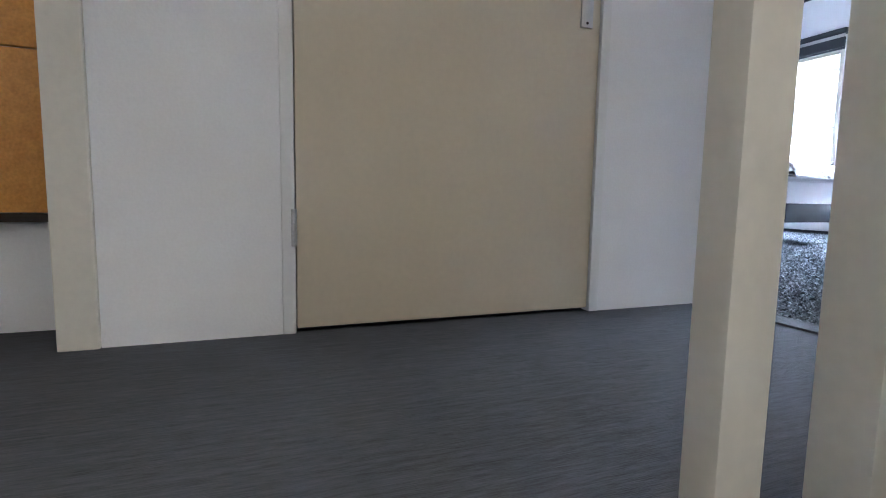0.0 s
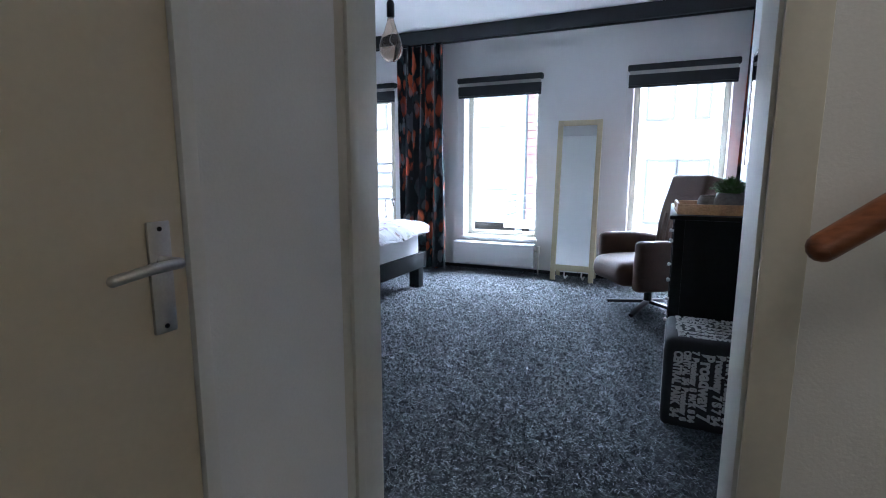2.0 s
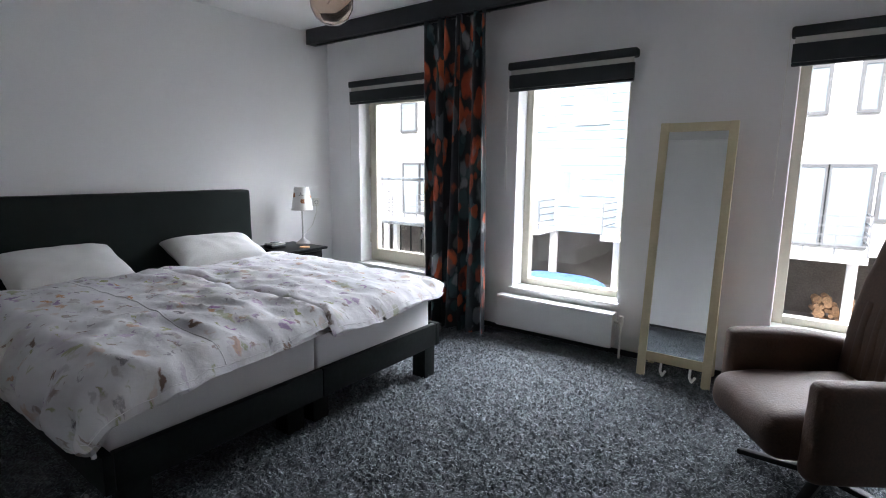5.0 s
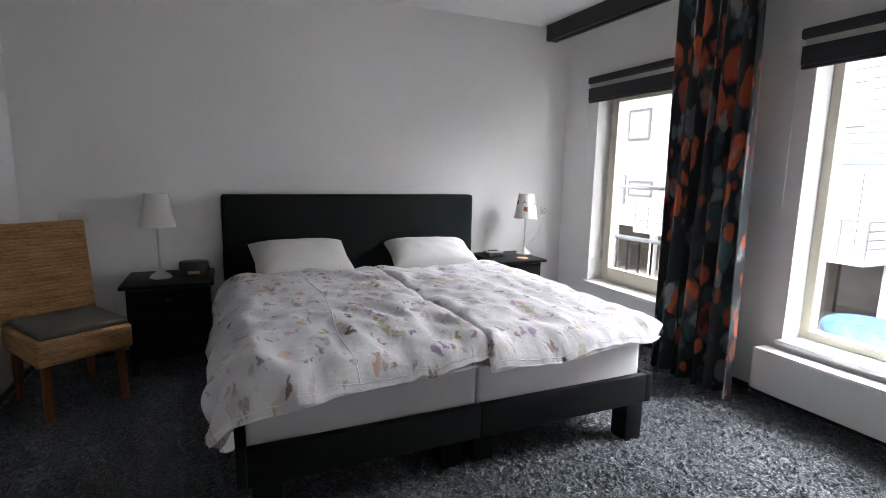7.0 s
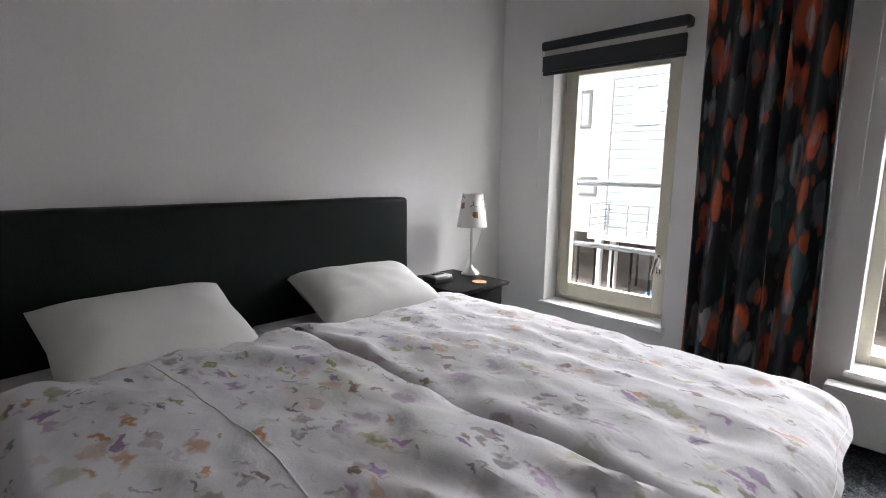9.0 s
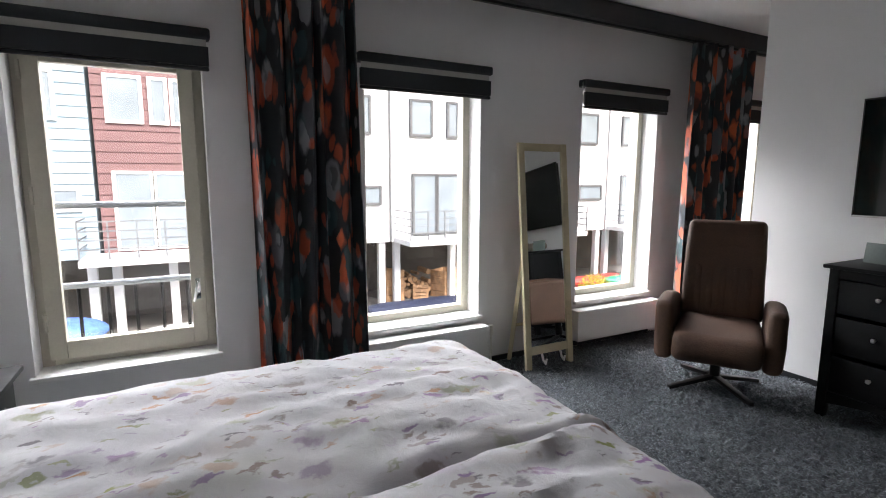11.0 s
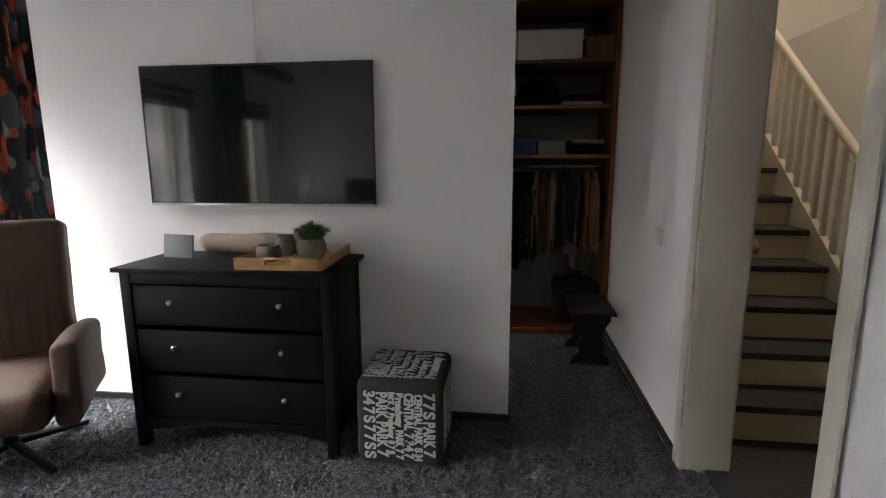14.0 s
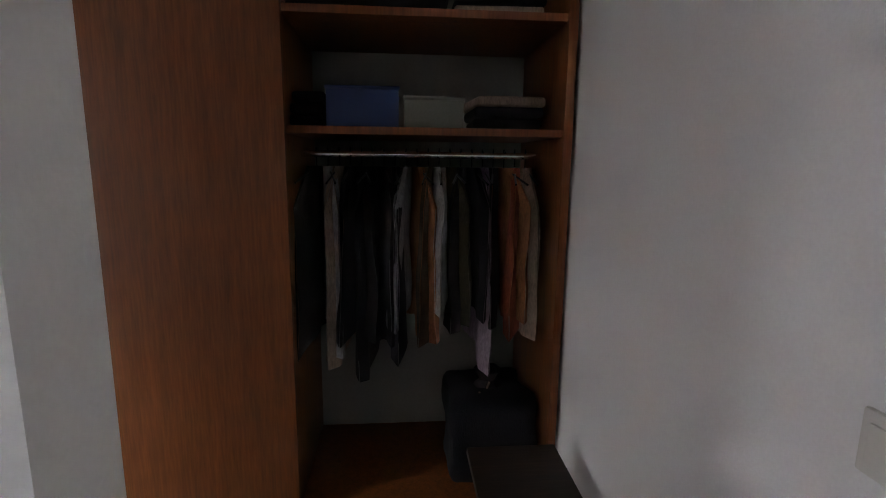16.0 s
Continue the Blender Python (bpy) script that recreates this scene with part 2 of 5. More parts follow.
def box(bm, x0, x1, y0, y1, z0, z1, bevel=0.0, seg=2):
    """A box between two corners, its edges rounded."""
    r = bmesh.ops.create_cube(bm, size=1.0)
    vs = r["verts"]
    for v in vs:
        v.co = Vector((x0 + (v.co.x + 0.5) * (x1 - x0), y0 + (v.co.y + 0.5) * (y1 - y0), z0 + (v.co.z + 0.5) * (z1 - z0)))
    if bevel:
        es = list({e for v in vs for e in v.link_edges})
        bmesh.ops.bevel(bm, geom=es, offset=bevel, segments=seg, affect="EDGES", profile=0.6)
    return bm


def rod(bm, a, b, r, seg=12, r2=None):
    """A round bar from a to b."""
    a, b = Vector(a), Vector(b)
    q = (b - a).to_track_quat("Z", "Y").to_matrix().to_4x4()
    bmesh.ops.create_cone(bm, cap_ends=True, segments=seg, radius1=r, radius2=r if r2 is None else r2, depth=(b - a).length,
                          matrix=Matrix.Translation((a + b) / 2) @ q)
    return bm


def bent(bm, pts, r, seg=8):
    """A round bar along a line of points."""
    for a, b in zip(pts, pts[1:]):
        rod(bm, a, b, r, seg)
        bmesh.ops.create_uvsphere(bm, u_segments=seg, v_segments=6, radius=r, matrix=Matrix.Translation(b))
    return bm


def lathe(bm, profile, seg=28, at=(0, 0, 0)):
    """A body of revolution from (radius, height) pairs."""
    rings = []
    for r, z in profile:
        rings.append([bm.verts.new((at[0] + r * math.cos(2 * math.pi * k / seg), at[1] + r * math.sin(2 * math.pi * k / seg), at[2] + z)) for k in range(seg)])
    for A, B in zip(rings, rings[1:]):
        for k in range(seg):
            bm.faces.new((A[k], A[(k + 1) % seg], B[(k + 1) % seg], B[k]))
    return bm


def sheet(bm, nu, nv, fn, uv=None):
    """A curved sheet of nu by nv cells; fn(u, v) gives the place, uv the size of its print in metres."""
    g = [[bm.verts.new(fn(i / nu, j / nv)) for j in range(nv + 1)] for i in range(nu + 1)]
    lay = bm.loops.layers.uv.verify()
    for i in range(nu):
        for j in range(nv):
            f = bm.faces.new((g[i][j], g[i + 1][j], g[i + 1][j + 1], g[i][j + 1]))
            for lp, (a, b) in zip(f.loops, ((i, j), (i + 1, j), (i + 1, j + 1), (i, j + 1))):
                lp[lay].uv = (a / nu * (uv[0] if uv else 1), b / nv * (uv[1] if uv else 1))
    return bm


def soften(bm, amount, scale, seed=0.0):
    """Push the surface in and out a little, as cloth and padding are."""
    bm.normal_update()
    for v in bm.verts:
        d = noise.noise(v.co * scale + Vector((seed, seed, seed)))
        v.co += v.normal * d * amount
    return bm


def part(name, bm, material, parent=None, label="", smooth=True):
    """Links a bmesh as one mesh object under a thing or a part."""
    me = bpy.data.meshes.new(name)
    bmesh.ops.recalc_face_normals(bm, faces=bm.faces)
    bm.to_mesh(me)
    bm.free()
    me.materials.append(material)
    if smooth:
        me.shade_smooth()
        me.set_sharp_from_angle(angle=radians(38))
    ob = new(name, me)
    if parent:
        ob.parent = parent
    if label:
        ob["label"] = label
    return ob


def thing(name, at, label, category, group="", kind="", turn=0.0):
    ob = new(name)
    ob.matrix_basis = pose(*at, 0, 0, turn)
    ob.empty_display_size = 0.1
    return tagged(ob, label, category, group, kind)


def B():
    return bmesh.new()


def slab(name, x0, x1, y0, y1, z0, z1, mat, label, category, bevel=0.0, kind="structure"):
    ob = part(name, box(B(), x0, x1, y0, y1, z0, z1, bevel), mat, None, "", False)
    return tagged(ob, label, category, "", kind)


def wall_with_holes(name, axis, a0, a1, p0, p1, z0, z1, holes, mat, label):
    """A wall along an axis ('x' or 'y') from a0 to a1, thick from p0 to p1, with openings (from, to, bottom, top)."""
    bm = B()

    def block(s0, s1, c0, c1):
        if s1 - s0 < 1e-4 or c1 - c0 < 1e-4:
            return
        if axis == "x":
            box(bm, s0, s1, p0, p1, c0, c1)
        else:
            box(bm, p0, p1, s0, s1, c0, c1)

    at = a0
    for h0, h1, b, t in sorted(holes):
        block(at, h0, z0, z1)
        block(h0, h1, z0, b)
        block(h0, h1, t, z1)
        at = h1
    block(at, a1, z0, z1)
    ob = part(name, bm, mat, None, "", False)
    return tagged(ob, label, "wall", "", "structure")


# ---------------------------------------------------------------- the shell
CEIL = 2.58
TVX = 4.97
BACK, HALL = -4.12, -4.30
DOOR0, DOOR1 = 3.752, 4.64
wall_with_holes("wall_north", "x", -0.2, 7.25, 0.0, 0.30, -0.25, CEIL + 0.25, [(a, b, SILL, HEAD) for a, b in WINDOWS], M["wall"],
                "white painted outer wall with four tall windows")
WEST = 0.19
slab("wall_west", -0.2, WEST, BACK, 0.0, -0.25, CEIL + 0.25, M["wall"], "plain white wall behind the headboard", "wall")
slab("wall_east", 7.05, 7.25, HALL, 0.0, -0.25, CEIL + 0.25, M["wall"], "plain white wall behind the wardrobe", "wall")
wall_with_holes("wall_south", "x", -0.2, 7.25, HALL, BACK, -0.25, CEIL + 0.25, [(DOOR0 - 0.03, DOOR1 + 0.03, -0.04, 2.10)], M["wall"],
                "white wall between bedroom and landing")
slab("wall_tv", TVX, TVX + 0.08, -3.35, -0.85, 0.0, CEIL, M["wall"], "free white partition wall that carries the television", "wall")
slab("ceiling", -0.2, 7.25, HALL, 0.30, CEIL, CEIL + 0.2, M["ceiling"], "flat white painted bedroom ceiling", "ceiling")

# carpet: a dark ground and a pile of short lying strands
M["strand"] = surface("grey_pile_yarn", (0.075, 0.085, 0.092), 0.66, 0, 0.3, 30, spec=0.48)
_n, _l = M["strand"].node_tree.nodes, M["strand"].node_tree.links
_geo, _mr, _mx = _n.new("ShaderNodeNewGeometry"), _n.new("ShaderNodeMapRange"), _n.new("ShaderNodeMix")
_mx.data_type = "RGBA"
_mx.inputs[6].default_value, _mx.inputs[7].default_value = (0.040, 0.046, 0.051, 1), (0.078, 0.089, 0.098, 1)
_l.new(_geo.outputs["Random Per Island"], _mr.inputs["Value"])
_l.new(_mr.outputs[0], _mx.inputs[0])
_l.new(_mx.outputs[2], _n["Principled BSDF"].inputs["Base Color"])
_n["Principled BSDF"].inputs["Sheen Weight"].default_value = 0.7
_n["Principled BSDF"].inputs["Sheen Roughness"].default_value = 0.45
_n["Principled BSDF"].inputs["Sheen Tint"].default_value = (0.85, 0.93, 1.0, 1)


def pile(name, x0, x1, y0, y1, count, label):
    rng = np.random.default_rng(11)
    p = np.stack([rng.uniform(x0, x1, count), rng.uniform(y0, y1, count), rng.uniform(-0.004, 0.006, count)], -1)
    a = rng.uniform(0, 2 * np.pi, count)
    bend = a + rng.normal(0, 0.9, count)
    ln = rng.uniform(0.010, 0.018, count)
    rise = rng.uniform(-0.002, 0.012, count)
    w = rng.uniform(0.0017, 0.0032, count)
    d1 = np.stack([np.cos(a), np.sin(a), 0 * a], -1)
    d2 = np.stack([np.cos(bend), np.sin(bend), 0 * a], -1)
    n1 = np.stack([-np.sin(a), np.cos(a), rng.normal(0, 0.5, count)], -1) * w[:, None]
    n2 = np.stack([-np.sin(bend), np.cos(bend), rng.normal(0, 0.5, count)], -1) * w[:, None]
    mid = p + d1 * ln[:, None] + np.stack([0 * a, 0 * a, rise], -1)
    end = mid + d2 * ln[:, None] - np.stack([0 * a, 0 * a, rise * 1.1], -1)
    co = np.stack([p - n1, p + n1, mid - n1 * 1.2, mid + n1 * 1.2, end - n2, end + n2], 1).reshape(-1, 3)
    base = np.arange(count)[:, None] * 6
    quads = np.concatenate([base + np.array([0, 1, 3, 2]), base + np.array([2, 3, 5, 4])], 0)
    me = bpy.data.meshes.new(name)
    me.from_pydata(co.tolist(), [], quads.tolist())
    me.materials.append(M["strand"])
    return tagged(new(name, me), label, "carpet", "", "stuff")


def carpet(name, x0, x1, y0, y1, step, high, mat, label):
    nu, nv = int((x1 - x0) / step), int((y1 - y0) / step)
    xs, ys = np.linspace(x0, x1, nu + 1), np.linspace(y0, y1, nv + 1)
    gx, gy = np.meshgrid(xs, ys, indexing="ij")
    rng = np.random.default_rng(7)
    a = rng.random(gx.shape)
    soft = (a + np.roll(a, 1, 0) + np.roll(a, 1, 1) + np.roll(a, (1, 1), (0, 1))) / 4
    z = high * (0.6 * a + 1.2 * soft - 1.4)
    gx = gx + (rng.random(gx.shape) - 0.5) * step * 0.7
    gy = gy + (rng.random(gx.shape) - 0.5) * step * 0.7
    co = np.stack([gx, gy, z], -1).reshape(-1, 3)
    idx = np.arange((nu + 1) * (nv + 1)).reshape(nu + 1, nv + 1)
    quads = np.stack([idx[:-1, :-1], idx[1:, :-1], idx[1:, 1:], idx[:-1, 1:]], -1).reshape(-1, 4)
    me = bpy.data.meshes.new(name)
    me.from_pydata(co.tolist(), [], quads.tolist())
    me.materials.append(mat)
    return tagged(new(name, me), label, "carpet", "", "structure")


carpet("floor", WEST, 7.05, BACK + 0.05, 0.0, 0.03, 0.010, M["carpet"], "dark grey shaggy bedroom carpet with long pile")
pile("carpet_pile", WEST + 0.02, 6.3, BACK + 0.02, -0.02, 230000, "shaggy dark grey yarn pile of the bedroom carpet")
slab("floor_base", -0.2, 7.25, BACK, 0.0, -0.25, -0.03, M["black"], "dark sub-floor under the carpet", "floor")

# skirting of the bedroom, dark
for nm, bx in (
    ("baseboard", (TVX - 0.012, TVX, -3.35, -0.85)), ("baseboard_2", (DOOR1 + 0.09, 6.40, BACK, BACK + 0.012)),
    ("baseboard_3", (WEST, DOOR0 - 0.09, BACK, BACK + 0.012)), ("baseboard_4", (WEST, WEST + 0.012, BACK + 0.012, -0.012)),
    ("baseboard_5", (WEST, TVX, -0.012, 0.0)), ("baseboard_6", (TVX - 0.012, TVX + 0.08, -3.362, -3.35)),
):
    slab(nm, *bx, 0.0, 0.040, M["black"], "low dark skirting along the white wall", "baseboard")

# dark curtain board under the ceiling
board = thing("curtain_board", (0.26, -0.26, CEIL), "black painted board along the ceiling above the windows", "curtain rail")
part("board", box(B(), 0, 6.8, -0.055, 0.055, -0.135, -0.004, 0.004), M["black"], board)
part("rail", box(B(), 0.1, 6.75, -0.014, 0.014, -0.150, -0.133, 0.003), M["darkmetal"], board)

# ---------------------------------------------------------------- windows


def window(i, x0, x1, hinged):
    w = thing("window_%d" % (i + 1), ((x0 + x1) / 2, 0.0, SILL),
              "tall hinged french window with beige frame and steel handle" if hinged else "tall fixed window in a beige painted frame", "window", "", "structure")
    h, half, d = HEAD - SILL, (x1 - x0) / 2, 0.15
    f = 0.055
    bm = B()
    box(bm, -half, -half + f, d, d + 0.08, 0, h, 0.004)
    box(bm, half - f, half, d, d + 0.08, 0, h, 0.004)
    box(bm, -half + f, half - f, d, d + 0.08, 0, f, 0.004)
    box(bm, -half + f, half - f, d, d + 0.08, h - f, h, 0.004)
    part("window_frame", bm, M["frame"], w)
    inner = f
    if hinged:
        s = 0.075
        a, b = f - 0.012, d - 0.035
        bm = B()
        box(bm, -half + a, -half + a + s, b, b + 0.05, a, h - a, 0.006)
        box(bm, half - a - s, half - a, b, b + 0.05, a, h - a, 0.006)
        box(bm, -half + a + s, half - a - s, b, b + 0.05, a, a + s + 0.02, 0.006)
        box(bm, -half + a + s, half - a - s, b, b + 0.05, h - a - s, h - a, 0.006)
        sash = part("sash", bm, M["frame"], w)
        inner = a + s
        hd = B()
        box(hd, half - a - 0.052, half - a - 0.026, b - 0.012, b, 0.30, 0.42, 0.004)
        bent(hd, [(half - a - 0.039, b - 0.02, 0.40), (half - a - 0.039, b - 0.045, 0.40), (half - a - 0.062, b - 0.05, 0.30)], 0.008)
        part("handle", hd, M["chrome"], sash, "chrome window handle")
        for hz in (0.20, 0.85, 1.45):
            part("hinge", rod(B(), (-half + a - 0.004, b - 0.006, hz), (-half + a - 0.004, b - 0.006, hz + 0.09), 0.009), M["frame"], sash)
    pane = part("pane", box(B(), -half + inner - 0.004, half - inner + 0.004, d + 0.03, d + 0.042, inner - 0.004, h - inner + 0.004), M["glass"], w, "clear glass", False)
    pane.visible_shadow = False
    part("window_sill", box(B(), -half - 0.02, half + 0.02, -0.035, -0.0005, -0.022, 0.006, 0.004), M["white"], w, "white painted window sill")
    part("sill_board", box(B(), -half + 0.001, half - 0.001, -0.0005, d, 0.001, 0.006), M["white"], w, "", False)
    return w


for i, (wx0, wx1) in enumerate(WINDOWS):
    window(i, wx0, wx1, i == 0)


def roller_blind(x0, x1, top):
    t = thing("roller_blind", ((x0 + x1) / 2, -0.0, top), "raised roller blind in dark striped fabric above a window", "blind", "blinds above the windows")
    half = (x1 - x0) / 2
    part("cassette", box(B(), -half, half, -0.085, -0.002, -0.056, 0.0, 0.016, 3), M["blind"], t)
    bm = B()
    box(bm, -half + 0.02, half - 0.02, -0.064, -0.058, -0.205, -0.05)
    part("pale_band", bm, M["sheer"], t, "pale fabric stripe")
    part("dark_band", box(B(), -half + 0.012, half - 0.012, -0.078, -0.054, -0.190, -0.092, 0.004), M["blind"], t)
    part("bottom_bar", box(B(), -half + 0.012, half - 0.012, -0.074, -0.050, -0.212, -0.191, 0.008), M["blind"], t)
    bm = B()
    rod(bm, (-half - 0.004, -0.06, -0.02), (-half - 0.004, -0.06, -0.95), 0.0018, 5)
    part("pull_cord", bm, M["plastic"], t)
    return t


for (wx0, wx1), tp in zip(WINDOWS, (2.115, 2.10, 2.10, 2.10)):
    roller_blind(wx0 - 0.055, wx1 + 0.045, tp)


def curtain(x0, x1, folds, seed):
    t = thing("curtain", ((x0 + x1) / 2, -0.26, 0.02), "dark curtain printed with orange, grey and teal brush marks, drawn aside", "curtain", "curtains of the bedroom")
    half = (x1 - x0) / 2
    bm = B()

    def fn(u, v):
        a = u * folds * 2 * math.pi + 0.9 * math.sin(u * 9 + seed)
        deep = 0.045 + 0.02 * (1 - v) + 0.012 * noise.noise(Vector((u * 6, v * 1.3, seed)))
        x = -half + 2 * half * u + 0.018 * math.sin(a * 0.5 + v * 2.0) + 0.02 * (1 - v) * math.sin(u * 7 + seed)
        y = deep * math.sin(a + 0.35 * math.sin(v * 3 + u * 4))
        return (x, y, 2.425 * v)

    sheet(bm, folds * 14, 40, fn, ((x1 - x0) * 2.1, 2.4))
    part("drape", bm, M["curtain"], t)
    for k in range(folds + 1):
        x = -half + 2 * half * k / folds
        part("glider", box(B(), x - 0.006, x + 0.006, -0.006, 0.006, 2.405, 2.432), M["darkmetal"], t)
    return t


curtain(1.62, 2.22, 7, 1.3)
curtain(5.00, 5.75, 8, 4.1)


def radiator(x0, x1):
    t = thing("radiator", ((x0 + x1) / 2, 0.0, 0.0), "low white panel radiator under a window", "radiator", "radiators under the windows")
    half = (x1 - x0) / 2
    part("front_panel", box(B(), -half, half, -0.135, -0.115, 0.075, 0.315, 0.008, 3), M["white"], t)
    part("back_panel", box(B(), -half, half, -0.055, -0.035, 0.075, 0.315, 0.006), M["white"], t)
    bm = B()
    for k in range(int((x1 - x0) / 0.035)):
        x = -half + 0.02 + k * 0.035
        box(bm, x, x + 0.004, -0.115, -0.055, 0.09, 0.30)
    tagged(part("fin", bm, M["white"], t), kind="stuff")
    part("top_grille", box(B(), -half, half, -0.135, -0.035, 0.316, 0.324, 0.003), M["white"], t)
    for sx in (-half, half):
        part("end_cap", box(B(), sx - 0.006, sx + 0.006, -0.135, -0.035, 0.08, 0.322, 0.003), M["white"], t)
    for sx in (-half + 0.12, half - 0.12):
        part("bracket", box(B(), sx - 0.015, sx + 0.015, -0.036, 0.0, 0.1, 0.29, 0.002), M["white"], t)
    bm = B()
    rod(bm, (half, -0.085, 0.26), (half + 0.05, -0.085, 0.26), 0.011)
    rod(bm, (half + 0.05, -0.085, 0.26), (half + 0.05, -0.085, 0.0), 0.008)
    pipe = part("pipe", bm, M["plastic"], t)
    part("valve", rod(B(), (half + 0.05, -0.085, 0.24), (half + 0.05, -0.085, 0.31), 0.019, 16, 0.016), M["plastic"], pipe, "cream thermostatic valve head")
    return t


radiator(2.27, 3.19)
radiator(4.03, 4.95)


def standing_mirror():
    t = thing("standing_mirror", (3.63, -0.28, 0.0), "tall beige framed standing mirror leaning back on its rear legs", "mirror")
    lean = Matrix.Rotation(radians(-6.0), 4, "X")
    w, h = 0.215, 1.615

    def tilt(bm):
        bmesh.ops.transform(bm, matrix=lean, verts=bm.verts)
        return bm

    for sx in (-1, 1):
        part("stile", tilt(box(B(), sx * (w - 0.025) - 0.025, sx * (w - 0.025) + 0.025, -0.012, 0.014, 0.0, h, 0.004)), M["mirrorframe"], t)
    part("top_rail", tilt(box(B(), -w + 0.05, w - 0.05, -0.010, 0.012, h - 0.055, h - 0.002, 0.003)), M["mirrorframe"], t)
    part("bottom_rail", tilt(box(B(), -w + 0.05, w - 0.05, -0.010, 0.012, 0.105, 0.165, 0.003)), M["mirrorframe"], t)
    part("mirror_glass", tilt(box(B(), -w + 0.046, w - 0.046, -0.002, 0.003, 0.16, h - 0.05)), M["mirror"], t, "clear mirror glass", False)
    part("back_board", tilt(box(B(), -w + 0.046, w - 0.046, 0.004, 0.010, 0.16, h - 0.05)), M["warmwood"], t, "", False)
    for sx in (-1, 1):
        bm = B()
        a, b = Vector((sx * (w - 0.03), 0.10, 0.86)), Vector((sx * (w - 0.03), 0.25, 0.004))
        rod(bm, a, b, 0.021, 4)
        part("rear_leg", bm, M["mirrorframe"], t)
    part("cross_bar", rod(B(), (-w + 0.03, 0.20, 0.28), (w - 0.03, 0.20, 0.28), 0.012, 8), M["mirrorframe"], t)
    for sx in (-0.07, 0.10):
        bm = B()
        bent(bm, [(sx, 0.02, 0.13), (sx, -0.01, 0.06), (sx + 0.015, -0.02, 0.035), (sx + 0.03, -0.01, 0.06)], 0.008, 8)
        part("hook", bm, M["white"], t)
    return t


standing_mirror()

# ---------------------------------------------------------------- bed
BY0, BY1, BX1 = -2.96, -1.04, 2.37
bed = thing("double_bed", (0.0, 0.0, 0.0), "black double bed with padded headboard and two white mattresses", "bed")
bm = box(B(), 0.205, 0.32, -2.97, -1.01, 0.12, 1.118, 0.03, 4)
bmesh.ops.subdivide_edges(bm, edges=[e for e in bm.edges if e.calc_length() > 0.3], cuts=14, use_grid_fill=True)
part("headboard", soften(bm, 0.004, 5.0), M["leather"], bed, "black leatherette padded headboard")
part("side_rail", box(B(), 0.325, BX1, BY0, BY0 + 0.035, 0.19, 0.335, 0.005), M["bedwood"], bed)
part("side_rail", box(B(), 0.325, BX1, BY1 - 0.035, BY1, 0.19, 0.335, 0.005), M["bedwood"], bed)
MID = (BY0 + BY1) / 2
part("foot_rail", box(B(), BX1 - 0.035, BX1, BY0 + 0.036, MID - 0.002, 0.19, 0.335, 0.005), M["bedwood"], bed)
part("foot_rail", box(B(), BX1 - 0.035, BX1, MID + 0.002, BY1 - 0.036, 0.19, 0.335, 0.005), M["bedwood"], bed)
part("slat_base", box(B(), 0.325, BX1 - 0.036, BY0 + 0.036, BY1 - 0.036, 0.225, 0.275), M["bedwood"], bed)
for lx, ly in ((BX1 - 0.10, BY0 + 0.05), (BX1 - 0.10, BY1 - 0.15), (0.36, BY0 + 0.05), (0.36, BY1 - 0.15), (BX1 - 0.22, MID - 0.13), (BX1 - 0.22, MID + 0.03)):
    part("leg", box(B(), lx, lx + 0.10, ly, ly + 0.10, 0.0, 0.20, 0.004), M["bedwood"], bed)


def mattress(y0, y1):
    bm = box(B(), 0.328, BX1 - 0.055, y0, y1, 0.276, 0.545, 0.024, 4)
    bmesh.ops.subdivide_edges(bm, edges=[e for e in bm.edges if e.calc_length() > 0.3], cuts=18, use_grid_fill=True)
    ob = part("mattress", soften(bm, 0.009, 4.0, y0), M["sheet"])
    for z in (0.318, 0.505):
        cord = bent(B(), [(BX1 - 0.054, y0 + 0.05, z), (BX1 - 0.054, y1 - 0.05, z)], 0.004, 6)
        part("piping", cord, M["sheet"], ob)
    return tagged(ob, "mattress in a white fitted sheet on the black bed", "mattress", "two mattresses on the bed")


mattress(BY0 + 0.04, MID - 0.003)
mattress(MID + 0.003, BY1 - 0.04)


def fall(s, flat, r):
    """How far out and down a cloth lies, s metres along it, when the support ends at flat."""
    if s <= flat:
        return s, 0.0
    a = (s - flat) / r
    if a < math.pi / 2:
        return flat + r * math.sin(a), r * (1 - math.cos(a))
    return flat + r, r + (s - flat - r * math.pi / 2)


